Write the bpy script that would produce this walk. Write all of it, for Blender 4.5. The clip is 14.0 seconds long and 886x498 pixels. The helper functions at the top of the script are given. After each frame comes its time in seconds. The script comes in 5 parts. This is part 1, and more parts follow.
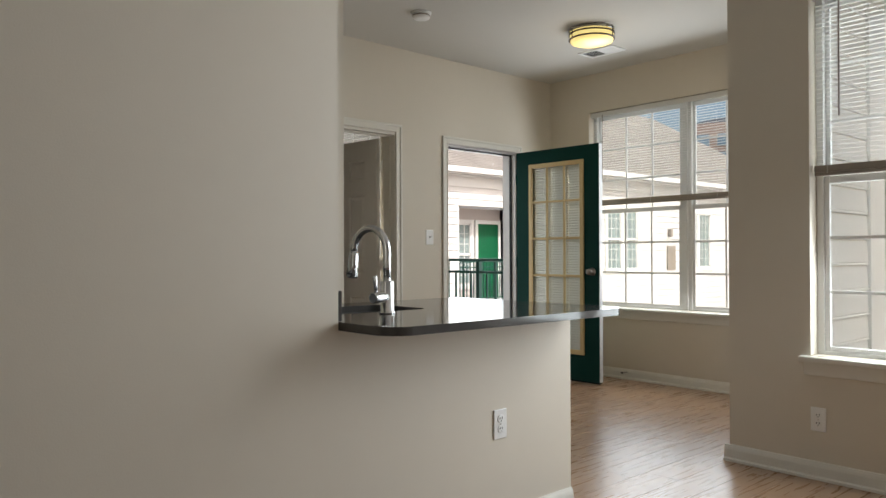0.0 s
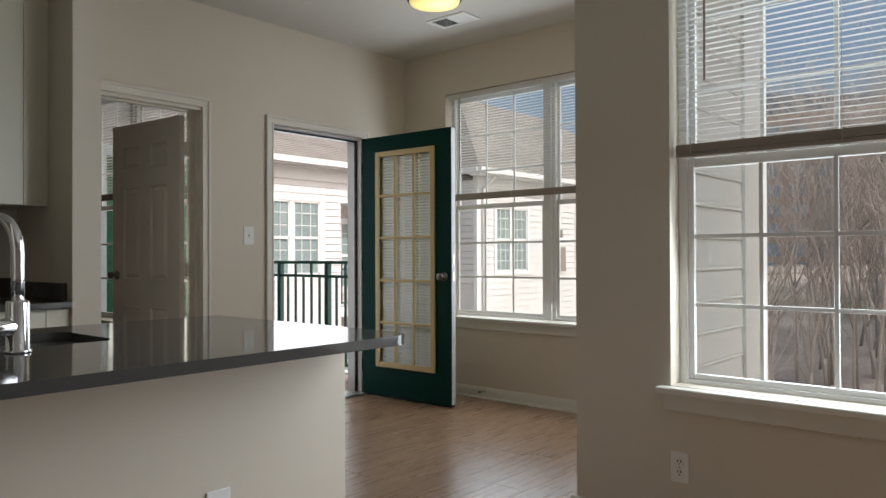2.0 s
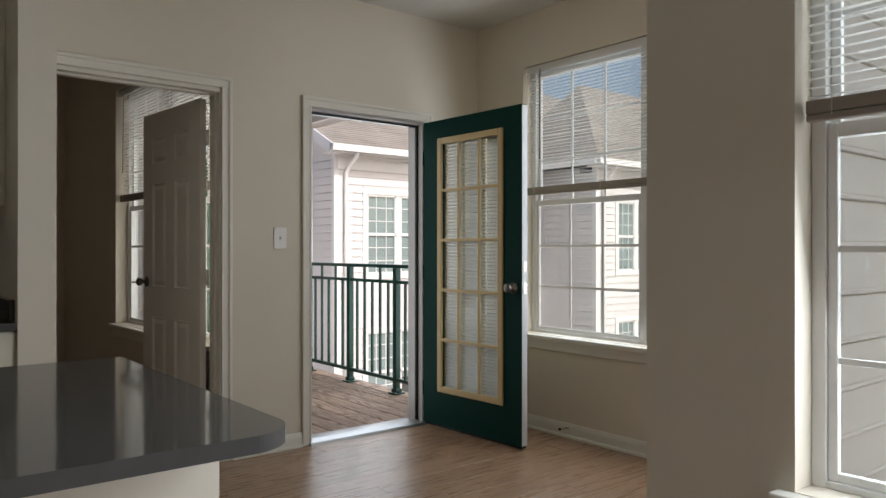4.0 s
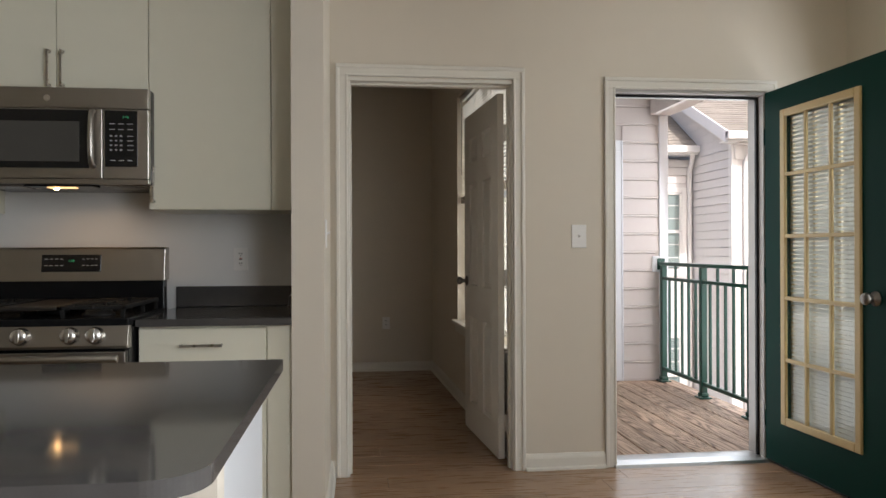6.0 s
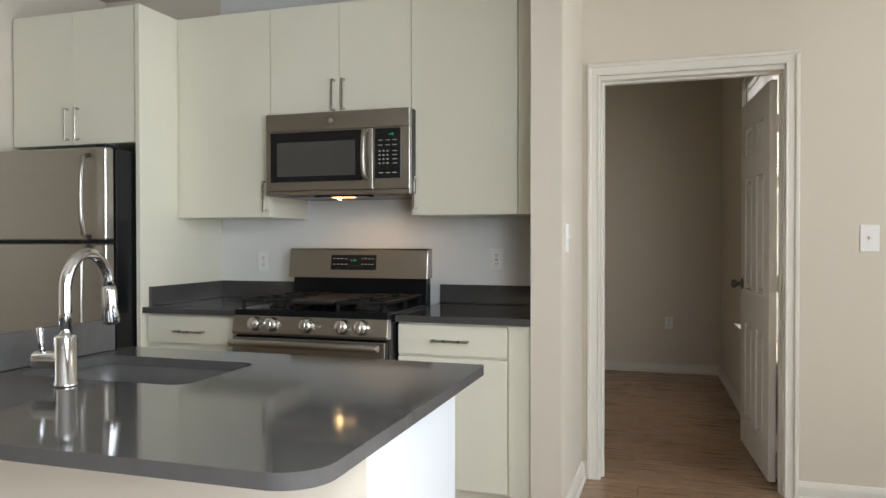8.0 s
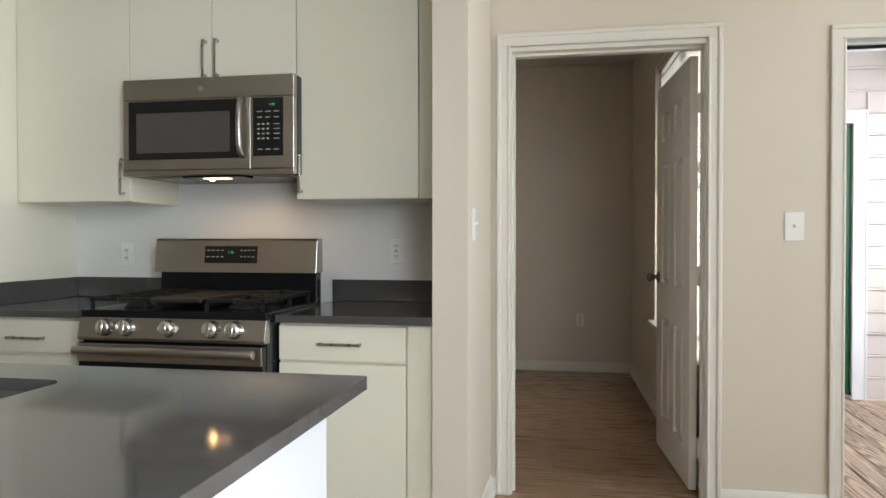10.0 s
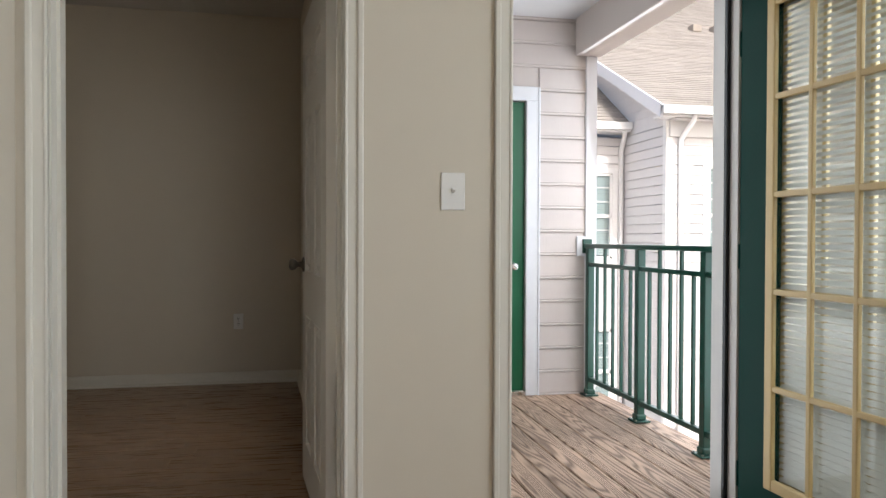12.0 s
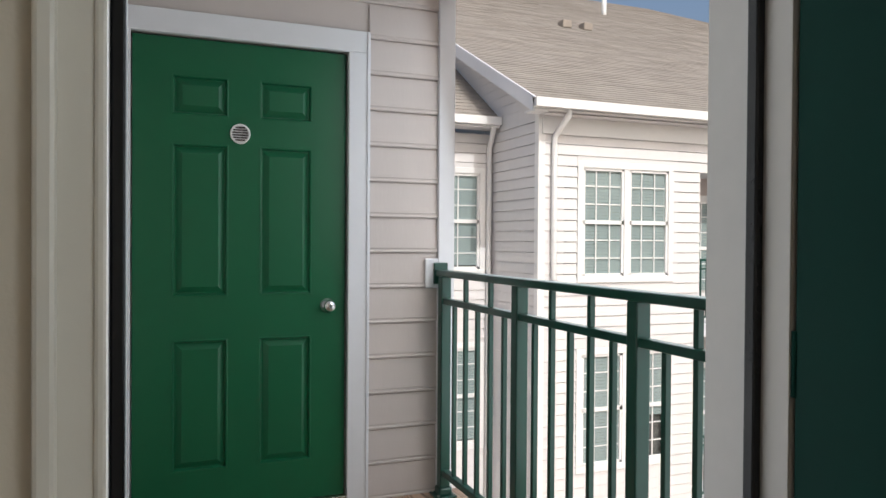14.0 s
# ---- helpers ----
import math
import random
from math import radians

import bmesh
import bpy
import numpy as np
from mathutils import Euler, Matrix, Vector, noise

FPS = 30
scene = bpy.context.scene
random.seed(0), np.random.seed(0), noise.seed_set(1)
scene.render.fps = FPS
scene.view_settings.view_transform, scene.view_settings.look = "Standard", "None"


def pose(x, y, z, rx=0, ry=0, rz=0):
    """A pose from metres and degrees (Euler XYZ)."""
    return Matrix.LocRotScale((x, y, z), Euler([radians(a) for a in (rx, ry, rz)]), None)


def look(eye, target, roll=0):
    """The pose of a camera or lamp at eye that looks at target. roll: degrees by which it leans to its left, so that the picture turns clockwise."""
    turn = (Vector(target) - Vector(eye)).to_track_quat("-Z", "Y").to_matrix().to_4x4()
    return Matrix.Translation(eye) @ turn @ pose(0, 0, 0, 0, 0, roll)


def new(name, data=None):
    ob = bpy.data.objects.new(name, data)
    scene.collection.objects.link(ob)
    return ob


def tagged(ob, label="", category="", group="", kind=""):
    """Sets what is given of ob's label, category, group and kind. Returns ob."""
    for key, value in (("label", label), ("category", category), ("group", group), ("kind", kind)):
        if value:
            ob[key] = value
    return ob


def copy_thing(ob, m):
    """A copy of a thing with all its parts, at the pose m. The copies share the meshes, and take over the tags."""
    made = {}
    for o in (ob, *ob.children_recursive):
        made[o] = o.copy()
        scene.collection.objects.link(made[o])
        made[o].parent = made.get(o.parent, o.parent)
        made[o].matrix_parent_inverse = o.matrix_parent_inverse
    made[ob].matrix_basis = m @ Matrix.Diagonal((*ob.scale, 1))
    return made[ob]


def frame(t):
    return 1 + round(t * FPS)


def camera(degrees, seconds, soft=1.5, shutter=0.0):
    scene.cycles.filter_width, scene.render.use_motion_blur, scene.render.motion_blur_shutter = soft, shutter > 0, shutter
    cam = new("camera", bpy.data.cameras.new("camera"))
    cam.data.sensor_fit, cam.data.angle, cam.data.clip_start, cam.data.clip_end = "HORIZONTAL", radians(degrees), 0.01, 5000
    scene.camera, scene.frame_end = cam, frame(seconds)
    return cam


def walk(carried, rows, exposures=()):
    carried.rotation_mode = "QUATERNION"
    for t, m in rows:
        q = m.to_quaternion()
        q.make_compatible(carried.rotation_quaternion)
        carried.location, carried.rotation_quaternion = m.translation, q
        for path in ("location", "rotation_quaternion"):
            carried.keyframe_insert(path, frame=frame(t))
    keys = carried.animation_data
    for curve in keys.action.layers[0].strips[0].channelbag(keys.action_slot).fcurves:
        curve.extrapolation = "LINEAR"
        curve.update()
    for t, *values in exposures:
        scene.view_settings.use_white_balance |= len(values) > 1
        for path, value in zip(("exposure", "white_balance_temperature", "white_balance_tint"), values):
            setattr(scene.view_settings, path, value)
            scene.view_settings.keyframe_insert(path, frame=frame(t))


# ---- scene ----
cam = camera(62.3, 14.0)
PATH = [
    (0, (0.19, -0.076, 1.096), (1.523, 1.414, 1.111), -0.2),
    (0.5, (0.393, -0.012, 1.087), (1.82, 1.389, 1.103), -0.1),
    (1, (0.666, 0.095, 1.093), (2.146, 1.441, 1.108), -0.2),
    (1.5, (0.968, 0.135, 1.106), (2.475, 1.449, 1.121), -0.2),
    (2, (1.206, 0.216, 1.103), (2.72, 1.522, 1.119), -0.2),
    (2.2, (1.319, 0.272, 1.105), (2.831, 1.581, 1.12), -0.2),
    (4.3, (2.302, 0.629, 1.173), (3.468, 2.254, 1.176), -0.1),
    (4.5, (2.385, 0.657, 1.164), (3.478, 2.332, 1.168), -0.2),
    (5, (2.614, 0.659, 1.172), (3.481, 2.461, 1.177), -0.2),
    (5.5, (2.809, 0.661, 1.169), (3.387, 2.576, 1.173), -0.3),
    (6, (2.962, 0.692, 1.169), (3.192, 2.679, 1.171), -0.2),
    (6.5, (3.055, 0.678, 1.194), (2.922, 2.674, 1.191), -0.2),
    (7, (3.185, 0.645, 1.234), (2.732, 2.593, 1.223), -0.2),
    (7.2, (3.234, 0.63, 1.243), (2.673, 2.55, 1.228), -0.2),
    (9.3, (3.289, 0.949, 1.196), (2.674, 2.852, 1.168), 0.0),
    (9.5, (3.261, 1.004, 1.194), (2.71, 2.926, 1.165), 0.0),
    (10, (3.229, 1.118, 1.182), (2.861, 3.083, 1.156), 0.0),
    (10.5, (3.318, 1.312, 1.168), (3.155, 3.305, 1.142), 0.1),
    (11, (3.419, 1.494, 1.146), (3.455, 3.493, 1.118), 0.2),
    (11.5, (3.489, 1.754, 1.106), (3.721, 3.74, 1.078), 0.1),
    (12, (3.612, 2.137, 1.081), (4.018, 4.095, 1.054), 0.2),
    (12.5, (3.807, 2.573, 1.089), (4.349, 4.498, 1.063), 0.2),
    (13, (3.968, 2.972, 1.091), (4.606, 4.868, 1.065), 0.3),
    (13.5, (4.166, 3.335, 1.116), (4.867, 5.208, 1.093), 0.4),
    (14, (4.372, 3.748, 1.186), (5.114, 5.605, 1.165), 0.4),
]
EXPOSURES = [(0.0, 0.36, 6500, 10), (1.0, 0.10, 6350, 11), (2.0, -0.02, 6320, 11), (5.0, -0.03, 6430, 13), (5.5, 0.20, 6480, 15), (6.0, 0.50, 6530, 13), (6.5, 0.70, 6560, 13), (7.0, 0.92, 6250, 11),
             (9.5, 1.34, 6300, 11), (11.0, 1.06, 6200, 9), (12.5, 0.52, 6330, 11), (13.3, 0.14, 6350, 11), (14.0, -0.15, 6350, 9)]
walk(cam, [(t, look(eye, target, roll)) for t, eye, target, roll in PATH], EXPOSURES)

# ---- light ----
world = bpy.data.worlds.new("sky")
scene.world = world
world.use_nodes = True
_n = world.node_tree.nodes
_sky = _n.new("ShaderNodeTexSky")
_sky.sky_type, _sky.sun_disc = "NISHITA", False
_sky.dust_density, _sky.air_density = 6.0, 1.0
_sky.sun_elevation, _sky.sun_rotation = radians(44), radians(178)
world.node_tree.links.new(_sky.outputs[0], _n["Background"].inputs[0])
_n["Background"].inputs[1].default_value = 0.15
sun = new("sun", bpy.data.lights.new("sun", "SUN"))
sun.data.energy, sun.data.angle, sun.data.color = 2.5, radians(0.6), (1.0, 0.98, 0.955)
sun.matrix_world = look((0, 0, 30), (-0.7, 17.0, 13.0))


def window_light(name, eye, target, w, h, watts, color=(0.88, 0.95, 1.0)):
    """An area lamp added at an opening, in place of the daylight that enters there."""
    ob = new(name, bpy.data.lights.new(name, "AREA"))
    ob.data.shape, ob.data.size, ob.data.size_y = "RECTANGLE", w, h
    ob.data.energy, ob.data.color = watts, color
    ob.matrix_world = look(eye, target)
    return ob


window_light("light_window_1", (3.90, 0.45, 1.48), (0, 0.45, 0.5), 1.75, 1.72, 49)
window_light("light_outside_window_1", (4.20, 0.45, 1.5), (0, 0.45, 1.0), 1.85, 1.75, 22)
window_light("light_window_2", (5.63, 3.08, 1.48), (0, 3.08, 0.5), 1.80, 1.72, 23)
window_light("light_outside_window_2", (5.96, 3.08, 1.5), (0, 3.08, 1.0), 1.80, 1.75, 12)
window_light("light_balcony_door", (4.755, 4.70, 1.05), (4.755, 0, 0.9), 0.82, 1.9, 4)
# Tinted warmer than daylight to brown the dim bedroom.
window_light("light_bedroom", (4.02, 5.58, 1.3), (0, 5.58, 1.1), 1.5, 1.6, 10.5, (1.0, 0.91, 0.79))
# Fill lamp added at the porch edge to brighten deck and storage door.
window_light("fill_porch_opening", (5.78, 5.8, 1.25), (3.8, 5.8, 0.9), 2.2, 2.3, 20)
glow = new("ceiling_bulb", bpy.data.lights.new("ceiling_bulb", "POINT"))
glow.data.energy, glow.data.color, glow.data.shadow_soft_size = 1.0, (1.0, 0.82, 0.55), 0.12
glow.location = (4.575, 3.185, 2.55)
hood = new("hood_bulb", bpy.data.lights.new("hood_bulb", "SPOT"))
hood.data.energy, hood.data.color, hood.data.spot_size, hood.data.spot_blend, hood.data.shadow_soft_size = 1.3, (1.0, 0.62, 0.3), radians(150), 0.6, 0.03
hood.matrix_world = look((1.685, 4.125, 1.438), (1.70, 4.25, 0.9))


# ---- materials ----
def mat(name, base, rough=0.6, metal=0.0, vary=0.06, scale=6.0, bump=0.0, bump_scale=60.0, stretch=(1, 1, 1), piece=0.0, spec=0.5, dirt=None, coat=0.0):
    """A surface with fine grain and broad patches; piece: how much alike pieces differ."""
    m = bpy.data.materials.new(name)
    m.use_nodes = True
    n, l = m.node_tree.nodes, m.node_tree.links
    b = n["Principled BSDF"]
    b.inputs["Roughness"].default_value = rough
    b.inputs["Metallic"].default_value = metal
    b.inputs["Specular IOR Level"].default_value = spec
    b.inputs["Coat Weight"].default_value = coat
    tc = n.new("ShaderNodeTexCoord")
    mp = n.new("ShaderNodeMapping")
    mp.inputs["Scale"].default_value = stretch
    l.new(tc.outputs["Object"], mp.inputs[0])
    if piece:
        oi = n.new("ShaderNodeObjectInfo")
        vm = n.new("ShaderNodeVectorMath")
        vm.operation = "MULTIPLY_ADD"
        l.new(oi.outputs["Random"], vm.inputs[0])
        vm.inputs[1].default_value = (37, 53, 71)
        l.new(mp.outputs[0], vm.inputs[2])
        src = vm.outputs[0]
    else:
        src = mp.outputs[0]
    t1, t2 = n.new("ShaderNodeTexNoise"), n.new("ShaderNodeTexNoise")
    t1.inputs["Scale"].default_value, t1.inputs["Detail"].default_value = scale * 0.25, 3
    t2.inputs["Scale"].default_value, t2.inputs["Detail"].default_value = scale * 5, 5
    l.new(src, t1.inputs["Vector"]), l.new(src, t2.inputs["Vector"])
    mix = n.new("ShaderNodeMix")
    mix.data_type = "FLOAT"
    mix.inputs[0].default_value = 0.5
    l.new(t1.outputs["Fac"], mix.inputs[2]), l.new(t2.outputs["Fac"], mix.inputs[3])
    ramp = n.new("ShaderNodeMapRange")
    ramp.inputs[1].default_value, ramp.inputs[2].default_value = 0.3, 0.7
    ramp.inputs[3].default_value, ramp.inputs[4].default_value = 1 - vary, 1 + vary
    l.new(mix.outputs[0], ramp.inputs[0])
    fac = ramp.outputs[0]
    if piece:
        pr = n.new("ShaderNodeMapRange")
        pr.inputs[3].default_value, pr.inputs[4].default_value = 1 - piece, 1 + piece
        l.new(oi.outputs["Random"], pr.inputs[0])
        mu = n.new("ShaderNodeMath")
        mu.operation = "MULTIPLY"
        l.new(fac, mu.inputs[0]), l.new(pr.outputs[0], mu.inputs[1])
        fac = mu.outputs[0]
    col = n.new("ShaderNodeMix")
    col.data_type, col.blend_type = "RGBA", "MULTIPLY"
    col.inputs[0].default_value = 1.0
    col.inputs[6].default_value = (*base, 1)
    l.new(fac, col.inputs[7])
    out = col.outputs[2]
    if dirt:
        t3 = n.new("ShaderNodeTexNoise")
        t3.inputs["Scale"].default_value, t3.inputs["Detail"].default_value = dirt[1], 6
        l.new(src, t3.inputs["Vector"])
        r3 = n.new("ShaderNodeMapRange")
        r3.inputs[1].default_value, r3.inputs[2].default_value = dirt[2], dirt[3]
        l.new(t3.outputs["Fac"], r3.inputs[0])
        c3 = n.new("ShaderNodeMix")
        c3.data_type = "RGBA"
        l.new(r3.outputs[0], c3.inputs[0]), l.new(out, c3.inputs[6])
        c3.inputs[7].default_value = (*dirt[0], 1)
        out = c3.outputs[2]
    l.new(out, b.inputs["Base Color"])
    rr = n.new("ShaderNodeMapRange")
    rr.inputs[3].default_value, rr.inputs[4].default_value = max(rough * 0.85, 0.02), min(rough * 1.15, 1)
    l.new(t2.outputs["Fac"], rr.inputs[0]), l.new(rr.outputs[0], b.inputs["Roughness"])
    if bump:
        t4 = n.new("ShaderNodeTexNoise")
        t4.inputs["Scale"].default_value, t4.inputs["Detail"].default_value = bump_scale, 3
        l.new(src, t4.inputs["Vector"])
        bp = n.new("ShaderNodeBump")
        bp.inputs["Strength"].default_value, bp.inputs["Distance"].default_value = bump, 0.01
        l.new(t4.outputs["Fac"], bp.inputs["Height"]), l.new(bp.outputs[0], b.inputs["Normal"])
    return m


def grain_mat(name, light, dark):
    """Flat-sawn softwood with contour grain along y, weathered in patches, each board its own."""
    m = bpy.data.materials.new(name)
    m.use_nodes = True
    n, l = m.node_tree.nodes, m.node_tree.links
    b = n["Principled BSDF"]
    tc, mp, oi, vm = n.new("ShaderNodeTexCoord"), n.new("ShaderNodeMapping"), n.new("ShaderNodeObjectInfo"), n.new("ShaderNodeVectorMath")
    mp.inputs["Scale"].default_value = (9.0, 0.75, 3.0)
    vm.operation = "MULTIPLY_ADD"
    vm.inputs[1].default_value = (37, 53, 71)
    l.new(tc.outputs["Object"], mp.inputs[0]), l.new(oi.outputs["Random"], vm.inputs[0]), l.new(mp.outputs[0], vm.inputs[2])
    t1, fine, patch = n.new("ShaderNodeTexNoise"), n.new("ShaderNodeTexNoise"), n.new("ShaderNodeTexNoise")
    t1.inputs["Scale"].default_value, t1.inputs["Detail"].default_value = 0.9, 1.0
    fine.inputs["Scale"].default_value, fine.inputs["Detail"].default_value = 16, 4
    patch.inputs["Scale"].default_value, patch.inputs["Detail"].default_value = 0.8, 5
    for t in (t1, fine):
        l.new(vm.outputs[0], t.inputs["Vector"])
    l.new(tc.outputs["Object"], patch.inputs["Vector"])
    mul, sine, ring, mix, soft = (n.new("ShaderNodeMath") for _ in range(5))
    mul.operation, sine.operation, ring.operation, mix.operation, soft.operation = "MULTIPLY", "SINE", "MULTIPLY_ADD", "MULTIPLY_ADD", "POWER"
    mul.inputs[1].default_value = 130.0
    ring.inputs[1].default_value, ring.inputs[2].default_value = 0.5, 0.5
    soft.inputs[1].default_value = 1.6
    mix.inputs[1].default_value = 0.62
    half = n.new("ShaderNodeMath")
    half.operation = "MULTIPLY"
    half.inputs[1].default_value = 0.45
    l.new(t1.outputs["Fac"], mul.inputs[0]), l.new(mul.outputs[0], sine.inputs[0]), l.new(sine.outputs[0], ring.inputs[0])
    l.new(ring.outputs[0], soft.inputs[0]), l.new(soft.outputs[0], mix.inputs[0])
    l.new(fine.outputs["Fac"], half.inputs[0]), l.new(half.outputs[0], mix.inputs[2])
    c, c2, pr, pm = n.new("ShaderNodeMix"), n.new("ShaderNodeMix"), n.new("ShaderNodeMapRange"), n.new("ShaderNodeMapRange")
    c.data_type = c2.data_type = "RGBA"
    c2.blend_type = "MULTIPLY"
    c2.inputs[0].default_value = 1.0
    c.inputs[6].default_value, c.inputs[7].default_value = (*light, 1), (*dark, 1)
    l.new(mix.outputs[0], c.inputs[0]), l.new(c.outputs[2], c2.inputs[6])
    pr.inputs[3].default_value, pr.inputs[4].default_value = 0.75, 1.2
    pm.inputs[1].default_value, pm.inputs[2].default_value, pm.inputs[3].default_value, pm.inputs[4].default_value = 0.35, 0.65, 0.72, 1.15
    both = n.new("ShaderNodeMath")
    both.operation = "MULTIPLY"
    l.new(oi.outputs["Random"], pr.inputs[0]), l.new(patch.outputs["Fac"], pm.inputs[0])
    l.new(pr.outputs[0], both.inputs[0]), l.new(pm.outputs[0], both.inputs[1]), l.new(both.outputs[0], c2.inputs[7])
    l.new(c2.outputs[2], b.inputs["Base Color"])
    b.inputs["Roughness"].default_value = 0.62
    bp = n.new("ShaderNodeBump")
    bp.inputs["Strength"].default_value, bp.inputs["Distance"].default_value, bp.invert = 0.5, 0.004, True
    l.new(mix.outputs[0], bp.inputs["Height"]), l.new(bp.outputs[0], b.inputs["Normal"])
    return m


def glass_mat(name, tint=(0.97, 0.99, 0.98), rough=0.0):
    m = bpy.data.materials.new(name)
    m.use_nodes = True
    n, l = m.node_tree.nodes, m.node_tree.links
    n.remove(n["Principled BSDF"])
    tr, gl, mx, fr = n.new("ShaderNodeBsdfTransparent"), n.new("ShaderNodeBsdfGlossy"), n.new("ShaderNodeMixShader"), n.new("ShaderNodeLayerWeight")
    tr.inputs[0].default_value = (*tint, 1)
    gl.inputs["Roughness"].default_value = rough
    fr.inputs[0].default_value = 0.5
    pw, sc = n.new("ShaderNodeMath"), n.new("ShaderNodeMath")
    pw.operation, sc.operation = "POWER", "MULTIPLY_ADD"
    pw.inputs[1].default_value = 5.0
    sc.inputs[1].default_value, sc.inputs[2].default_value = 0.96, 0.04
    l.new(fr.outputs["Facing"], pw.inputs[0]), l.new(pw.outputs[0], sc.inputs[0])
    l.new(sc.outputs[0], mx.inputs[0]), l.new(tr.outputs[0], mx.inputs[1]), l.new(gl.outputs[0], mx.inputs[2])
    l.new(mx.outputs[0], n["Material Output"].inputs[0])
    return m


def thin_mat(name, color, through_share=0.2):
    """Thin plastic that lets part of the light through."""
    m = bpy.data.materials.new(name)
    m.use_nodes = True
    n, l = m.node_tree.nodes, m.node_tree.links
    tl, mx = n.new("ShaderNodeBsdfTranslucent"), n.new("ShaderNodeMixShader")
    n["Principled BSDF"].inputs["Base Color"].default_value = (*color, 1)
    n["Principled BSDF"].inputs["Roughness"].default_value = 0.45
    tl.inputs[0].default_value = (*color, 1)
    mx.inputs[0].default_value = through_share
    l.new(n["Principled BSDF"].outputs[0], mx.inputs[1]), l.new(tl.outputs[0], mx.inputs[2])
    l.new(mx.outputs[0], n["Material Output"].inputs[0])
    return m


def glow_mat(name, color, strength):
    m = bpy.data.materials.new(name)
    m.use_nodes = True
    b = m.node_tree.nodes["Principled BSDF"]
    b.inputs["Base Color"].default_value = (*color, 1)
    b.inputs["Roughness"].default_value = 0.35
    b.inputs["Emission Color"].default_value = (*color, 1)
    b.inputs["Emission Strength"].default_value = strength
    return m


WALL = mat("wall_paint", (0.665, 0.603, 0.507), 0.55, vary=0.015, scale=2, bump=0.05, bump_scale=220)
CEIL = mat("ceiling_paint", (0.58, 0.56, 0.52), 0.85, vary=0.02, scale=3, bump=0.08, bump_scale=160)
TRIM = mat("trim_paint", (0.72, 0.69, 0.62), 0.35, vary=0.02, scale=4, bump=0.03, bump_scale=40)
WHITE = mat("white_vinyl", (0.80, 0.80, 0.79), 0.35, vary=0.015, scale=5)
DOORP = mat("door_paint", (0.78, 0.75, 0.70), 0.4, vary=0.025, scale=5, bump=0.06, bump_scale=90, stretch=(1, 1, 0.15))
CAB = mat("cabinet_paint", (0.78, 0.75, 0.62), 0.32, vary=0.015, scale=3)
QUARTZ = mat("grey_quartz", (0.075, 0.071, 0.068), 0.075, vary=0.12, scale=90, spec=0.5)
STEEL = mat("brushed_steel", (0.44, 0.41, 0.37), 0.32, 1.0, vary=0.04, scale=8, stretch=(0.05, 1, 6), bump=0.02, bump_scale=120)
CHROME = mat("chrome", (0.75, 0.75, 0.75), 0.09, 1.0, vary=0.02)
NICKEL = mat("satin_nickel", (0.5, 0.47, 0.42), 0.28, 1.0, vary=0.03)
BLACK = mat("black_enamel", (0.009, 0.009, 0.010), 0.22, spec=0.25, vary=0.1)
IRON = mat("cast_iron", (0.012, 0.012, 0.012), 0.5, spec=0.3, vary=0.2, bump=0.2, bump_scale=200)
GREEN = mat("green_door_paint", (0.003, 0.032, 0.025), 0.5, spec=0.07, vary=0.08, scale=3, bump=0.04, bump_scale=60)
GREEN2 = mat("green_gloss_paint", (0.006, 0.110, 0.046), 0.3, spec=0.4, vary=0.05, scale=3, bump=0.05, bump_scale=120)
RAILG = mat("green_rail_paint", (0.008, 0.062, 0.046), 0.3, vary=0.08, scale=6)
TAN = mat("tan_lite_frame", (0.50, 0.37, 0.17), 0.4, vary=0.05, scale=5)
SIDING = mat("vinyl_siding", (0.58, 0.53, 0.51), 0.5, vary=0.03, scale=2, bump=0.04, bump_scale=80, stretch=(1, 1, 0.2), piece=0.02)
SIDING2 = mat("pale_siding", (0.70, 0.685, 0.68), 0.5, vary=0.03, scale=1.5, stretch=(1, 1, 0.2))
EXTTRIM = mat("exterior_trim", (0.72, 0.74, 0.78), 0.45, vary=0.03, scale=2)
SHINGLE = mat("roof_shingle", (0.27, 0.245, 0.22), 0.9, vary=0.22, scale=7, bump=0.5, bump_scale=50, piece=0.12)
GLASS = glass_mat("window_glass")
DARKGLASS = mat("far_window_glass", (0.25, 0.30, 0.31), 0.08, vary=0.1, scale=1)
BLIND = thin_mat("blind_vinyl", (0.80, 0.79, 0.76))
# Darker copy of the blind vinyl, dimmed for the backlit door slats.
DOORBLIND = mat("dimmed_blind_vinyl", (0.50, 0.49, 0.46), 0.5, vary=0.03)
KWALL = mat("kitchen_wall_paint", (0.74, 0.74, 0.73), 0.4, vary=0.012, scale=2, bump=0.04, bump_scale=200)
BLINDRAIL = mat("blind_rail", (0.30, 0.26, 0.22), 0.5, vary=0.05)
OUTLETW = mat("white_plastic", (0.82, 0.81, 0.79), 0.35, vary=0.01)
LVP = mat("oak_vinyl_plank", (0.29, 0.178, 0.105), 0.28, vary=0.085, scale=5, stretch=(0.16, 2.2, 1), piece=0.07, bump=0.05, bump_scale=50)
DECKW = grain_mat("weathered_deck_board", (0.66, 0.47, 0.34), (0.14, 0.085, 0.058))


# ---- building helpers ----
def part(name, bm, material, parent=None, label=""):
    me = bpy.data.meshes.new(name)
    bm.to_mesh(me)
    bm.free()
    me.materials.append(material)
    ob = new(name, me)
    ob.parent = parent
    if label:
        ob["label"] = label
    return ob


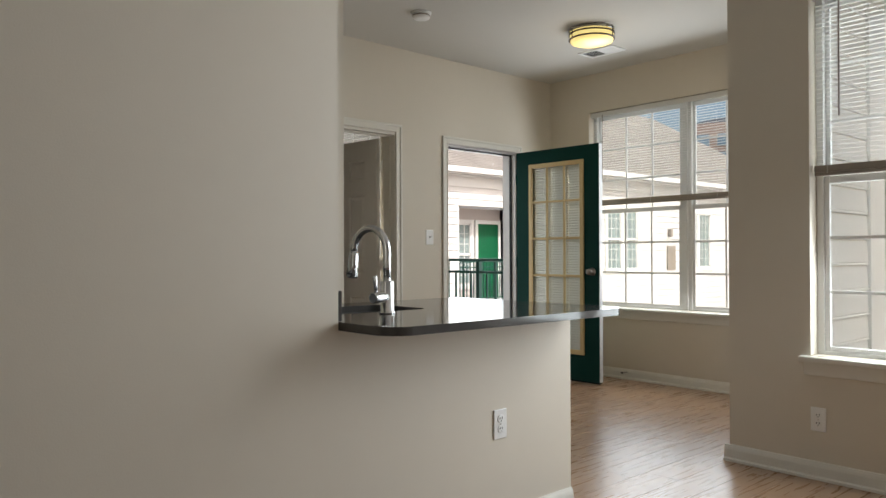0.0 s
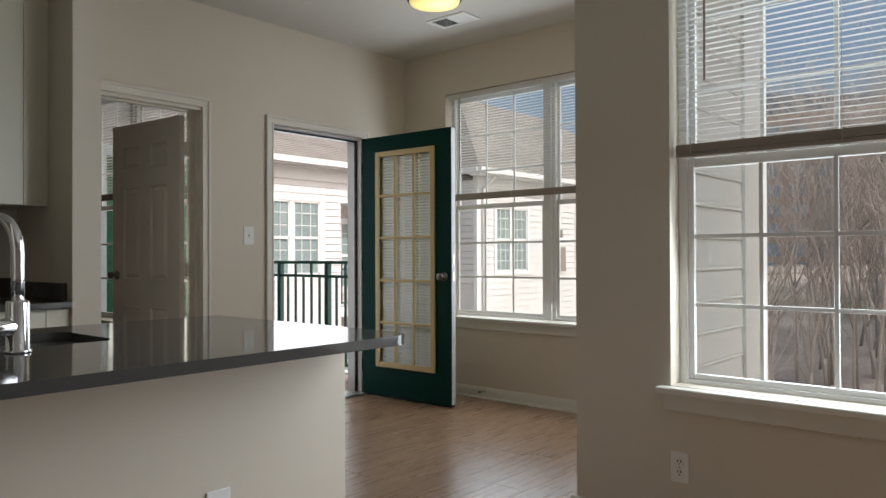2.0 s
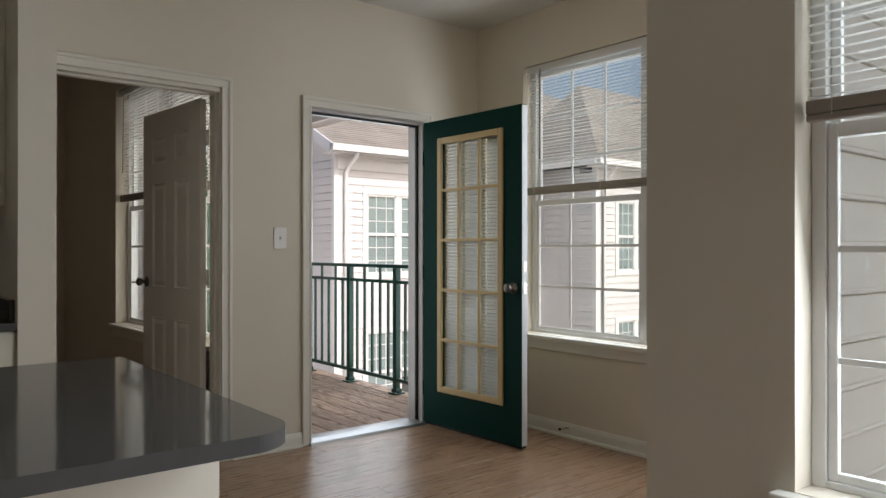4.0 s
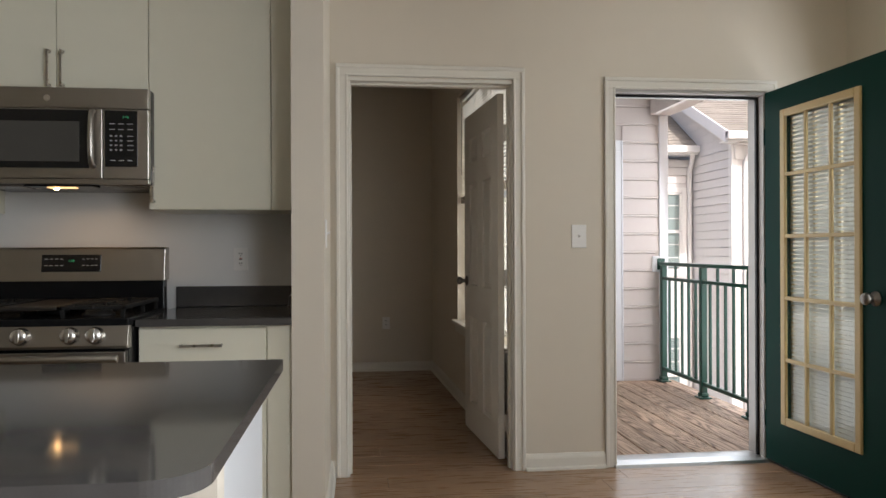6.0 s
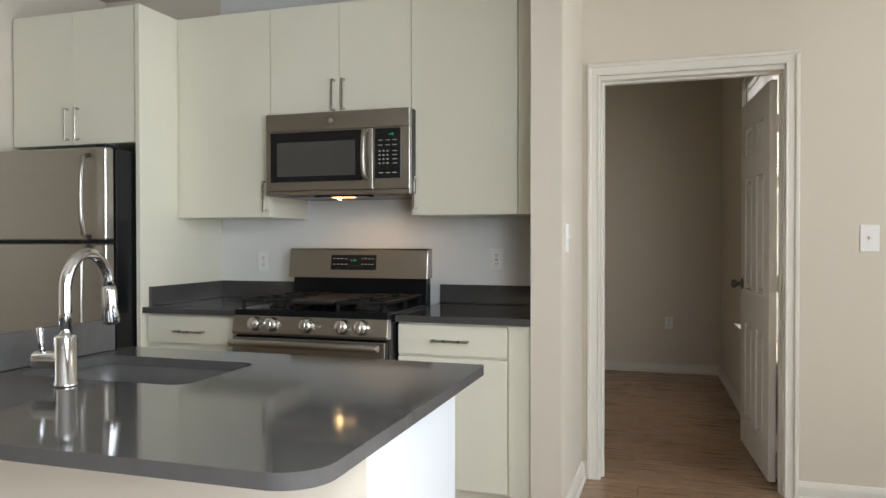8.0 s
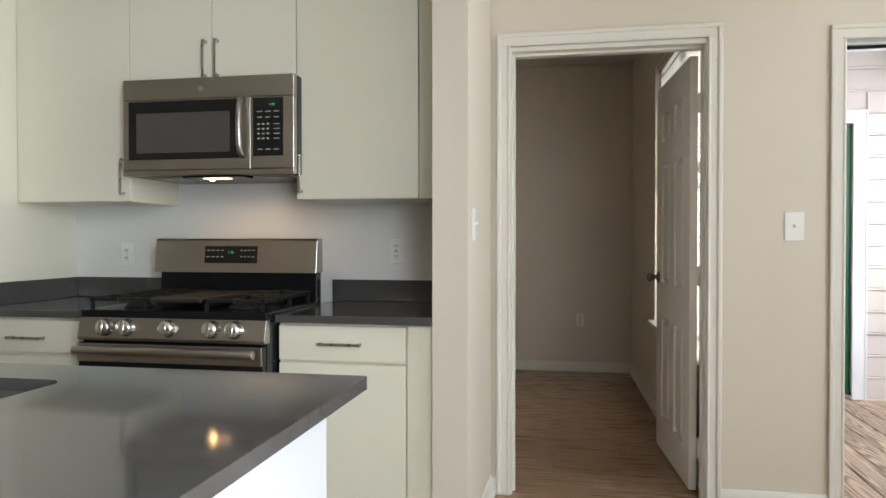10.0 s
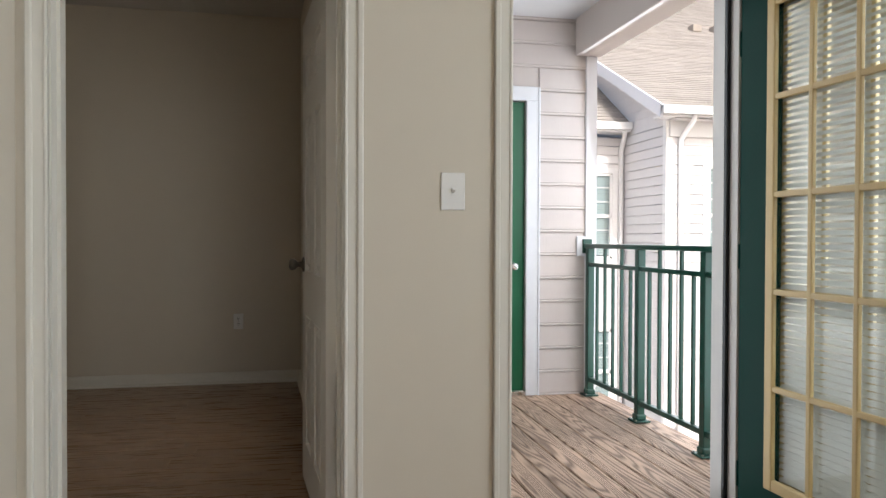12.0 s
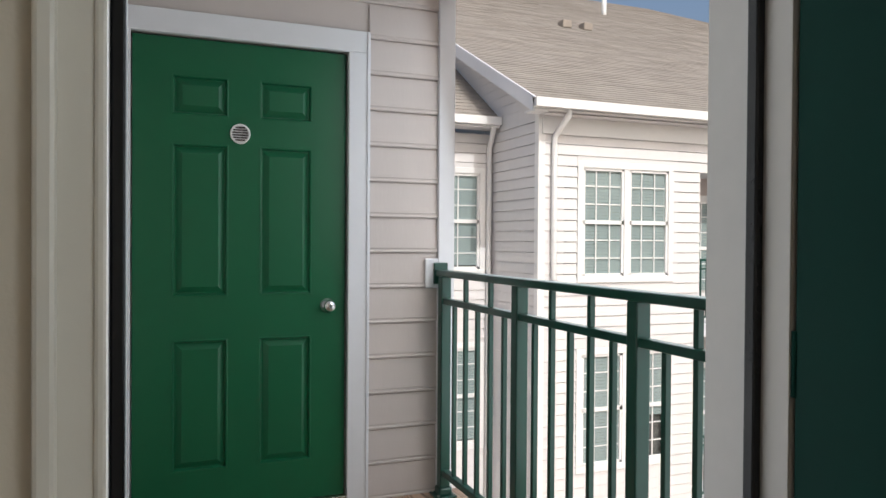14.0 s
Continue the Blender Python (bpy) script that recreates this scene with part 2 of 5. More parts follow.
def thing(name, label, category, x=0, y=0, z=0, rz=0, group="", kind=""):
    ob = new(name)
    ob.empty_display_size = 0.05
    ob.matrix_world = pose(x, y, z, 0, 0, rz)
    return tagged(ob, label, category, group, kind)


def box(x0, x1, y0, y1, z0, z1, bevel=0.0, bm=None, seg=2):
    """A block, its edges rounded by bevel; added to bm if given."""
    own = bmesh.new()
    bmesh.ops.create_cube(own, size=1.0)
    for v in own.verts:
        v.co = ((x0 + x1) / 2 + v.co.x * (x1 - x0), (y0 + y1) / 2 + v.co.y * (y1 - y0), (z0 + z1) / 2 + v.co.z * (z1 - z0))
    if bevel:
        bmesh.ops.bevel(own, geom=own.edges[:], offset=bevel, segments=seg, profile=0.5, affect="EDGES", clamp_overlap=True)
    return join(bm, own)


def join(bm, own):
    if bm is None:
        return own
    me = bpy.data.meshes.new("tmp")
    own.to_mesh(me)
    own.free()
    bm.from_mesh(me)
    bpy.data.meshes.remove(me)
    return bm


def cyl(p, q, r, r2=None, seg=16, bm=None, smooth=True, bevel=0.0):
    """A round bar from p to q."""
    own = bmesh.new()
    p, q = Vector(p), Vector(q)
    d = q - p
    bmesh.ops.create_cone(own, cap_ends=True, segments=seg, radius1=r, radius2=r if r2 is None else r2, depth=d.length)
    if bevel:
        caps = [e for e in own.edges if abs(e.verts[0].co.z - e.verts[1].co.z) < 1e-6]
        bmesh.ops.bevel(own, geom=caps, offset=bevel, segments=2, profile=0.5, affect="EDGES")
    own.transform(Matrix.Translation((p + q) / 2) @ d.to_track_quat("Z", "Y").to_matrix().to_4x4())
    if smooth:
        for f in own.faces:
            f.smooth = len(f.verts) == 4
    return join(bm, own)


def lathe(profile, seg=24, m=None, bm=None):
    """A turned body from (radius, height) pairs round z."""
    own = bmesh.new()
    rings = []
    for r, z in profile:
        rings.append([own.verts.new((r * math.cos(a), r * math.sin(a), z)) for a in [2 * math.pi * k / seg for k in range(seg)]])
    for a, b in zip(rings, rings[1:]):
        for k in range(seg):
            f = own.faces.new((a[k], a[(k + 1) % seg], b[(k + 1) % seg], b[k]))
            f.smooth = True
    own.faces.new(rings[0][::-1])
    own.faces.new(rings[-1])
    if m is not None:
        own.transform(m)
    return join(bm, own)


def tube(points, r, seg=14, bm=None):
    """A bent round tube along points."""
    own = bmesh.new()
    pts = [Vector(p) for p in points]
    rings = []
    side = None
    for i, p in enumerate(pts):
        d = (pts[min(i + 1, len(pts) - 1)] - pts[max(i - 1, 0)]).normalized()
        if side is None:
            side = d.orthogonal().normalized()
        side = (side - d * side.dot(d)).normalized()
        up = d.cross(side)
        rr = r[i] if isinstance(r, (list, tuple)) else r
        rings.append([own.verts.new(p + rr * (side * math.cos(a) + up * math.sin(a))) for a in [2 * math.pi * k / seg for k in range(seg)]])
    for a, b in zip(rings, rings[1:]):
        for k in range(seg):
            own.faces.new((a[k], a[(k + 1) % seg], b[(k + 1) % seg], b[k])).smooth = True
    own.faces.new(rings[0][::-1]), own.faces.new(rings[-1])
    return join(bm, own)


def prism(poly, z0, z1, bm=None, m=None, bevel=0.0):
    """A flat outline (x, y) raised from z0 to z1."""
    own = bmesh.new()
    lo = [own.verts.new((x, y, z0)) for x, y in poly]
    hi = [own.verts.new((x, y, z1)) for x, y in poly]
    own.faces.new(lo[::-1]), own.faces.new(hi)
    for k in range(len(poly)):
        own.faces.new((lo[k], lo[(k + 1) % len(poly)], hi[(k + 1) % len(poly)], hi[k]))
    if bevel:
        es = [e for e in own.edges if abs(e.verts[0].co.z - e.verts[1].co.z) < 1e-6]
        bmesh.ops.bevel(own, geom=es, offset=bevel, segments=2, profile=0.5, affect="EDGES")
    bmesh.ops.recalc_face_normals(own, faces=own.faces[:])
    if m is not None:
        own.transform(m)
    return join(bm, own)


def wall(name, axis, c0, c1, u0, u1, z0, z1, holes=(), material=None, label="", front=None):
    """A wall with thickness c0..c1 across axis, from u0 to u1 along it, with openings (u0, u1, z0, z1) through it."""
    us = sorted({u0, u1, *[v for h in holes for v in h[:2] if u0 < v < u1]})
    zs = sorted({z0, z1, *[v for h in holes for v in h[2:] if z0 < v < z1]})
    solid = {}
    for i in range(len(us) - 1):
        for j in range(len(zs) - 1):
            um, zm = (us[i] + us[i + 1]) / 2, (zs[j] + zs[j + 1]) / 2
            solid[i, j] = not any(h[0] < um < h[1] and h[2] < zm < h[3] for h in holes)
    bm = bmesh.new()
    at = (lambda c, u, z: (c, u, z)) if axis == "x" else (lambda c, u, z: (u, c, z))

    def quad(*ps):
        bm.faces.new([bm.verts.new(at(*p)) for p in ps])
    for (i, j), s in solid.items():
        if not s:
            continue
        a, b, c, d = us[i], us[i + 1], zs[j], zs[j + 1]
        quad((c0, a, c), (c0, b, c), (c0, b, d), (c0, a, d))
        quad((c1, a, c), (c1, b, c), (c1, b, d), (c1, a, d))
        for di, dj, e in ((-1, 0, ((a, c), (a, d))), (1, 0, ((b, c), (b, d))), (0, -1, ((a, c), (b, c))), (0, 1, ((a, d), (b, d)))):
            if not solid.get((i + di, j + dj), False):
                (ua, za), (ub, zb) = e
                quad((c0, ua, za), (c1, ua, za), (c1, ub, zb), (c0, ub, zb))
    bmesh.ops.remove_doubles(bm, verts=bm.verts[:], dist=1e-5)
    bmesh.ops.recalc_face_normals(bm, faces=bm.faces[:])
    ob = part(name, bm, material or WALL)
    return tagged(ob, label or "cream painted drywall wall", "wall", kind="structure")

# ---- rooms ----
H = 2.74
tagged(part("wall_kitchen_skin", box(0.669, 2.685, 4.496, 4.4999, 0, 2.74), KWALL), "white semi-gloss painted kitchen wall", "wall", kind="structure")
LAP = 0.1626
WIN1 = (-0.362, 1.40, 0.597, 2.38)
WIN2 = (2.187, 4.045, 0.622, 2.39)
BEDWIN = (4.74, 6.42, 0.62, 2.37)
wall("wall_north", "y", 4.5, 4.64, -2.5, 5.68, 0, H, [(2.90, 3.788, -1, 2.062), (4.305, 5.21, -1, 2.043)])
wall("wall_east", "x", 5.68, 5.82, 1.66, 4.64, 0, H, [WIN2])
wall("wall_living", "x", 3.92, 4.06, -3.5, 1.66, 0, H, [WIN1])
wall("wall_return", "y", 1.66, 1.815, 3.92, 5.68, 0, H)
wall("wall_kitchen_front", "y", 1.935, 2.06, -2.5, 1.53, 0, H)
wall("wall_half", "y", 1.935, 1.998, 1.53, 2.73, 0, 0.846, label="cream painted half wall under the peninsula counter")
wall("wall_stub", "x", 2.685, 2.82, 3.805, 4.5, 0, H)
wall("wall_south", "y", -3.64, -3.5, -2.5, 4.06, 0, H)
wall("wall_west", "x", -2.64, -2.5, -3.64, 4.64, 0, H)
wall("wall_fridge_side", "x", -0.30, -0.18, 2.06, 4.5, 0, H)
# the bedroom's outside wall runs a little out of square
SKEW = Matrix.Translation((3.815, 4.64, 0)) @ Matrix.Rotation(radians(2.4), 4, "Z") @ Matrix.Translation((-3.815, -4.64, 0))


def skewed(ob):
    ob.matrix_world = SKEW @ ob.matrix_basis
    return ob


skewed(wall("wall_bed_east", "x", 3.815, 3.955, 4.645, 8.05, 0, H, [BEDWIN]))
wall("wall_bed_north", "y", 7.80, 8.05, 0.4, 3.69, 0, H)
wall("wall_bed_west", "x", 0.28, 0.4, 4.64, 8.05, 0, H)
tagged(part("ceiling", box(-2.64, 5.82, -3.64, 4.64, H, H + 0.15), CEIL), "flat off-white painted drywall ceiling", "ceiling", kind="structure")
tagged(part("ceiling_bedroom", box(0.28, 3.95, 4.64, 8.05, H, H + 0.15), CEIL), "flat off-white painted drywall ceiling", "ceiling", kind="structure")
FLOOR = tagged(part("floor", box(-2.64, 5.82, -3.64, 4.64, -0.15, -0.006), IRON), "oak-look vinyl plank floor with a satin sheen", "floor", kind="structure")
FLOOR2 = tagged(part("floor_bedroom", box(0.28, 3.95, 4.64, 8.05, -0.15, -0.004), LVP), "oak-look vinyl plank floor of the bedroom", "floor", kind="structure")


def run(name, p, q, profile, material, label):
    """A moulding from p to q on the floor plan; profile: (out, up) pairs, out to the right of the way."""
    p, q = Vector((*p, 0)), Vector((*q, 0))
    d = (q - p).normalized()
    out = Vector((d.y, -d.x, 0))
    bm = bmesh.new()
    a = [bm.verts.new(p + out * o + Vector((0, 0, z))) for o, z in profile]
    b = [bm.verts.new(q + out * o + Vector((0, 0, z))) for o, z in profile]
    n = len(profile)
    for k in range(n):
        bm.faces.new((a[k], a[(k + 1) % n], b[(k + 1) % n], b[k]))
    bm.faces.new(a[::-1]), bm.faces.new(b)
    bmesh.ops.recalc_face_normals(bm, faces=bm.faces[:])
    return tagged(part(name, bm, material), label, "baseboard", kind="structure")


BASE = [(0, 0), (0.026, 0), (0.025, 0.012), (0.016, 0.018), (0.014, 0.06), (0.011, 0.072), (0.006, 0.084), (0, 0.086)]
for p, q in (((2.82, 4.5), (2.847, 4.5)), ((3.839, 4.5), (4.273, 4.5)), ((5.275, 4.5), (5.68, 4.5)), ((5.68, 4.5), (5.68, 1.815)), ((5.68, 1.815), (3.92, 1.815)),
             ((3.92, 1.841), (3.92, -3.5)), ((3.92, -3.5), (-2.5, -3.5)), ((-2.5, -3.5), (-2.5, 1.935)), ((-2.5, 1.935), (2.73, 1.935)),
             ((2.82, 3.805), (2.82, 4.5)), ((2.685, 3.805), (2.846, 3.805)),
             ((0.4, 7.80), (3.69, 7.80)), ((3.682, 7.80), (3.812, 4.70)), ((0.4, 4.64), (0.4, 7.80))):
    run("baseboard", p, q, BASE, TRIM, "cream painted moulded wooden baseboard")


def casing(name, x0, x1, top, y, s, label, w=0.062):
    """Door casing round an opening in a wall facing along -s*y: two legs and a head, each a flat with a raised outer band and an inner bead."""
    root = tagged(new(name), label, "door casing", kind="structure")
    for nm, bx in (("leg", (x0 - w, x0, 0, top)), ("leg", (x1, x1 + w, 0, top)), ("head", (x0 - w, x1 + w, top, top + w))):
        a, b, c, d = bx
        bm = box(a, b, min(y, y - s * 0.011), max(y, y - s * 0.011), c, d, 0.002)
        if nm == "head":
            box(a, b, min(y, y - s * 0.019), max(y, y - s * 0.019), d - 0.020, d, 0.005, bm)
            box(a + w - 0.012, b - w + 0.012, min(y, y - s * 0.015), max(y, y - s * 0.015), c, c + 0.012, 0.004, bm)
        else:
            o = (a, a + 0.020) if nm == "leg" and a < x0 - 0.01 else (b - 0.020, b)
            i = (b - 0.012, b) if a < x0 - 0.01 else (a, a + 0.012)
            box(*o, min(y, y - s * 0.019), max(y, y - s * 0.019), c, d + w - 0.020, 0.005, bm)
            box(*i, min(y, y - s * 0.015), max(y, y - s * 0.015), c, d + 0.012, 0.004, bm)
        part(nm, bm, TRIM, root)
    return root


casing("trim_bedroom_door", 2.911, 3.777, 2.066, 4.5, 1, "cream painted moulded casing round the bedroom doorway")
casing("trim_balcony_door", 4.336, 5.195, 2.030, 4.5, 1, "cream painted moulded casing round the balcony doorway")


def jamb(name, x0, x1, top, y0, y1, t, material, label, stop=0.0):
    root = tagged(new(name), label, "door frame", kind="structure")
    part("side_jamb", box(x0, x0 + t, y0, y1, 0, top - t, 0.001), material, root)
    part("side_jamb", box(x1 - t, x1, y0, y1, 0, top - t, 0.001), material, root)
    part("head_jamb", box(x0, x1, y0, y1, top - t, top, 0.001), material, root)
    if stop:
        part("stop", box(x0 + t, x0 + t + 0.011, stop, stop + 0.035, 0, top - t - 0.011), material, root)
        part("stop", box(x1 - t - 0.011, x1 - t, stop, stop + 0.035, 0, top - t - 0.011), material, root)
        part("stop", box(x0 + t, x1 - t, stop, stop + 0.035, top - t - 0.011, top - t), material, root)
    return root


jamb("door_frame_bedroom", 2.90, 3.788, 2.062, 4.498, 4.642, 0.018, TRIM, "cream painted wooden jamb with a door stop", 4.55)
# Jamb colour is lowered to offset the brightness of the added porch lamp.
jb = jamb("door_frame_balcony", 4.305, 5.21, 2.043, 4.498, 4.66, 0.030, mat("dimmed_jamb_paint", (0.43, 0.41, 0.395), 0.45, vary=0.05, scale=5), "white wooden jamb of the balcony doorway")
for bx in ((4.335, 4.350, 4.535, 4.565, 0.02, 2.012), (5.165, 5.18, 4.545, 4.565, 0.02, 2.012), (4.350, 5.165, 4.545, 4.565, 1.998, 2.012)):
    part("weather_strip", box(*bx, 0.003), BLACK, jb, "black rubber weather strip")
part("threshold", prism([(4.46, 0.0), (4.475, 0.014), (4.54, 0.022), (4.62, 0.02), (4.70, 0.004), (4.70, 0.0)], 4.322, 5.188,
                        m=Matrix(((0, 0, 1, 0), (1, 0, 0, 0), (0, 1, 0, 0), (0, 0, 0, 1)))), mat("aluminium_sill", (0.55, 0.55, 0.55), 0.35, 0.9, vary=0.1), jb, "dull aluminium threshold")


# ---- windows ----
def twin_window(name, axis_x, y0, y1, z0, z1, units, label, out=1, cols=3, rows=3, sill=True):
    """A vinyl double-hung window of several units in a wall across x; the room lies on the side of -out."""
    root = tagged(new(name), label, "window", kind="structure")
    xf = axis_x + out * 0.085
    bx = lambda xa, xb: (min(xa, xb), max(xa, xb))
    fw, st, fb = 0.034, 0.024, 0.018
    gap = 0.03
    w = ((y1 - y0) - gap * (units - 1)) / units
    for u in range(units):
        a = y0 + u * (w + gap)
        b = a + w
        X = bx(xf, xf + out * 0.05)
        for part_box in ((a, a + fw, z0, z1), (b - fw, b, z0, z1), (a + fw, b - fw, z0, z0 + fb), (a + fw, b - fw, z1 - fw, z1)):
            part("window_frame", box(*X, *part_box, 0.003), WHITE, root)
        zm = z0 + 0.861
        for k, (c, d) in enumerate(((z0 + fb, zm + 0.018), (zm - 0.018, z1 - fw))):
            xs = xf + out * (0.008 if k == 0 else 0.027)
            X2 = bx(xs, xs + out * 0.018)
            sash = part("sash", box(*X2, a + fw, a + fw + st, c, d, 0.003), WHITE, root)
            for pb in ((b - fw - st, b - fw, c, d), (a + fw + st, b - fw - st, c, c + 0.022), (a + fw + st, b - fw - st, d - 0.036, d)):
                part("sash_rail", box(*X2, *pb, 0.003), WHITE, sash)
            ga, gb, gc, gd = a + fw + st, b - fw - st, c + 0.022, d - 0.036
            X3 = bx(xs + out * 0.007, xs + out * 0.011)
            pane = part("pane", box(*X3, ga, gb, gc, gd), GLASS, sash)
            pane.visible_shadow = False
            for i in range(1, cols):
                yy = ga + (gb - ga) * i / cols
                part("muntin", box(X3[0] - 0.003, X3[1] + 0.003, yy - 0.008, yy + 0.008, gc, gd, 0.002), WHITE, sash)
            for j in range(1, rows):
                zz = gc + (gd - gc) * j / rows
                part("muntin", box(X3[0] - 0.002, X3[1] + 0.002, ga, gb, zz - 0.008, zz + 0.008, 0.002), WHITE, sash)
        if u < units - 1:
            part("mullion", box(*bx(xf - out * 0.012, xf + out * 0.055), b, b + gap, z0, z1, 0.004), WHITE, root)
    if sill:
        part("window_sill", box(*bx(axis_x - out * 0.045, axis_x + out * 0.09), y0 - 0.045, y1 + 0.045, z0 - 0.03, z0 - 0.002, 0.006), TRIM, root)
        part("apron", box(*bx(axis_x - out * 0.016, axis_x), y0 - 0.03, y1 + 0.03, z0 - 0.095, z0 - 0.03, 0.006), TRIM, root)
    return root


# The southern unit of window_1 is added out of view, for more light.
twin_window("window_1", 3.92, *WIN1, 2, "white vinyl double-hung window with a nine-pane grille")
twin_window("window_2", 5.68, *WIN2, 2, "white vinyl twin double-hung window with nine-pane grilles")
skewed(twin_window("window_3", 3.815, *BEDWIN, 2, "white vinyl twin double-hung bedroom window with a grille"))


def blind(axis_x, y0, y1, ztop, zbot, label, side=1):
    """Aluminium mini blind, lowered half way with its slats open; side: the slats sit at axis_x + side * 0.045."""
    x = axis_x + side * 0.040
    root = thing("window_blind", label, "blind", x, (y0 + y1) / 2, zbot)
    L = (y1 - y0) / 2 - 0.012
    h = ztop - zbot
    part("headrail", box(-0.016, 0.016, -L, L, h - 0.03, h, 0.003), BLIND, root)
    part("valance", box(-0.021, -0.018, -L, L, h - 0.045, h + 0.0, 0.001), BLIND, root)
    # Dark strip imitates the shaded gap over the headrail.
    part("top_gap_shade", box(-0.022, -0.010, -L, L, h + 0.0005, h + 0.005), BLINDRAIL, root, "thin dark strip standing in for the gap's shade above the headrail")
    n = int((h - 0.10) / 0.0215)
    me = None
    for k in range(n):
        z = 0.06 + k * 0.0215
        if me is None:
            bm = bmesh.new()
            pr = [(-0.0125, -0.0012), (-0.006, 0.0006), (0, 0.0012), (0.006, 0.0006), (0.0125, -0.0012)]
            a = [bm.verts.new((u, -L, v + u * 0.07 * side)) for u, v in pr]
            b = [bm.verts.new((u, L, v + u * 0.07 * side)) for u, v in pr]
            for i in range(4):
                bm.faces.new((a[i], a[i + 1], b[i + 1], b[i])).smooth = True
            s = part("slat", bm, BLIND, root)
            me = s.data
        else:
            s = new("slat", me)
            s.parent = root
        s.location = (0, 0, z)
    # The stacked slats take the rail's dark taupe to show backlit shade.
    stack = box(-0.0125, 0.0125, -L, L, 0.018, 0.05, 0.002)
    part("bottom_cover", stack, BLINDRAIL, root, "slats stacked on the bottom rail, coloured dark as if backlit")
    part("bottom_rail", box(-0.013, 0.013, -L, L, 0, 0.017, 0.004), BLINDRAIL, root)
    for yy in (-L * 0.93, -L * 0.33, L * 0.33, L * 0.93):
        part("ladder_cord", cyl((-0.0135, yy, 0.01), (-0.0135, yy, h - 0.03), 0.0011, seg=6), BLIND, root)
    part("tilt_wand", cyl((-0.03, L * 0.86, h - 0.62), (-0.026, L * 0.86, h - 0.03), 0.004, seg=8), BLINDRAIL, root, "dark tilt wand")
    return root


blind(3.92, WIN1[0], WIN1[1], 2.375, 1.474, "white mini blind half lowered over the living room window")
blind(5.68, WIN2[0], WIN2[1], 2.385, 1.535, "white mini blind half lowered over the dining window")
skewed(blind(3.815, BEDWIN[0], BEDWIN[1], 2.36, 1.53, "white mini blind half lowered over the bedroom window"))


# ---- doors ----
def panel_face(bm, w, h, y, s, panels, d=0.014):
    """Sunk and raised panels on the face at y (outward -s): a groove ring with a raised field."""
    for a, b, c, e in panels:
        pts = [(0.0, 0.0), (0.003, -0.002), (0.008, -0.001), (0.013, d), (0.019, d), (0.042, 0.001)]
        rings = []
        for ins, dep in pts:
            rings.append([bm.verts.new((u, y + s * dep, v)) for u, v in ((a + ins, c + ins), (b - ins, c + ins), (b - ins, e - ins), (a + ins, e - ins))])
        for r0, r1 in zip(rings, rings[1:]):
            for k in range(4):
                bm.faces.new((r0[k], r0[(k + 1) % 4], r1[(k + 1) % 4], r1[k]))
        bm.faces.new(rings[-1])


def slab_with_panels(w, h, t, panels):
    """A door slab 0..w by 0..h, thickness 0..t in y, with moulded panels in both faces."""
    bm = bmesh.new()
    us = sorted({0, w, *[v for p in panels for v in p[:2]]})
    zs = sorted({0, h, *[v for p in panels for v in p[2:]]})
    for y in (0, t):
        for i in range(len(us) - 1):
            for j in range(len(zs) - 1):
                um, zm = (us[i] + us[i + 1]) / 2, (zs[j] + zs[j + 1]) / 2
                if any(p[0] < um < p[1] and p[2] < zm < p[3] for p in panels):
                    continue
                bm.faces.new([bm.verts.new((u, y, z)) for u, z in ((us[i], zs[j]), (us[i + 1], zs[j]), (us[i + 1], zs[j + 1]), (us[i], zs[j + 1]))])
    panel_face(bm, w, h, 0, 1, panels)
    panel_face(bm, w, h, t, -1, panels)
    for a, b in (((0, 0), (w, 0)), ((w, 0), (w, h)), ((w, h), (0, h)), ((0, h), (0, 0))):
        bm.faces.new([bm.verts.new(c) for c in ((a[0], 0, a[1]), (b[0], 0, b[1]), (b[0], t, b[1]), (a[0], t, a[1]))])
    bmesh.ops.remove_doubles(bm, verts=bm.verts[:], dist=1e-5)
    bmesh.ops.recalc_face_normals(bm, faces=bm.faces[:])
    return bm


def six_panels(w, h):
    s, m = 0.170 * w, 0.146 * w
    pw = (w - 2 * s - m) / 2
    rows = ((0.0865 * h, 0.366 * h), (0.457 * h, 0.781 * h), (0.840 * h, 0.924 * h))
    return [(s + k * (pw + m), s + k * (pw + m) + pw, a, b) for k in (0, 1) for a, b in rows]


def knob(parent, x, z, t, material, both=True, r=0.026):
    for s, y in ((-1, 0.0), (1, t)):
        m = Matrix.Translation((x, y, z)) @ Matrix.Rotation(radians(90 if s < 0 else -90), 4, "X")
        part("knob", lathe([(0.033, 0), (0.033, 0.006), (0.014, 0.012), (0.011, 0.028), (r * 0.8, 0.036), (r, 0.048), (r * 0.92, 0.06), (r * 0.5, 0.066), (0.006, 0.066)], m=m), material, parent, "round metal door knob")


KNOBDARK = mat("aged_pewter", (0.20, 0.185, 0.17), 0.3, 1.0, vary=0.05)

# bedroom door, hinged on its east side, swung into the bedroom
d = thing("bedroom_door", "cream painted six-panel door standing open into the bedroom", "door", 3.764, 4.685, 0.012, 94.6)
part("slab", slab_with_panels(0.815, 2.02, 0.035, six_panels(0.815, 2.02)), DOORP, d)
knob(d, 0.755, 0.955, 0.035, KNOBDARK)
part("latch_plate", box(0.8145, 0.8165, 0.006, 0.029, 0.925, 0.985, 0.0005), NICKEL, d)
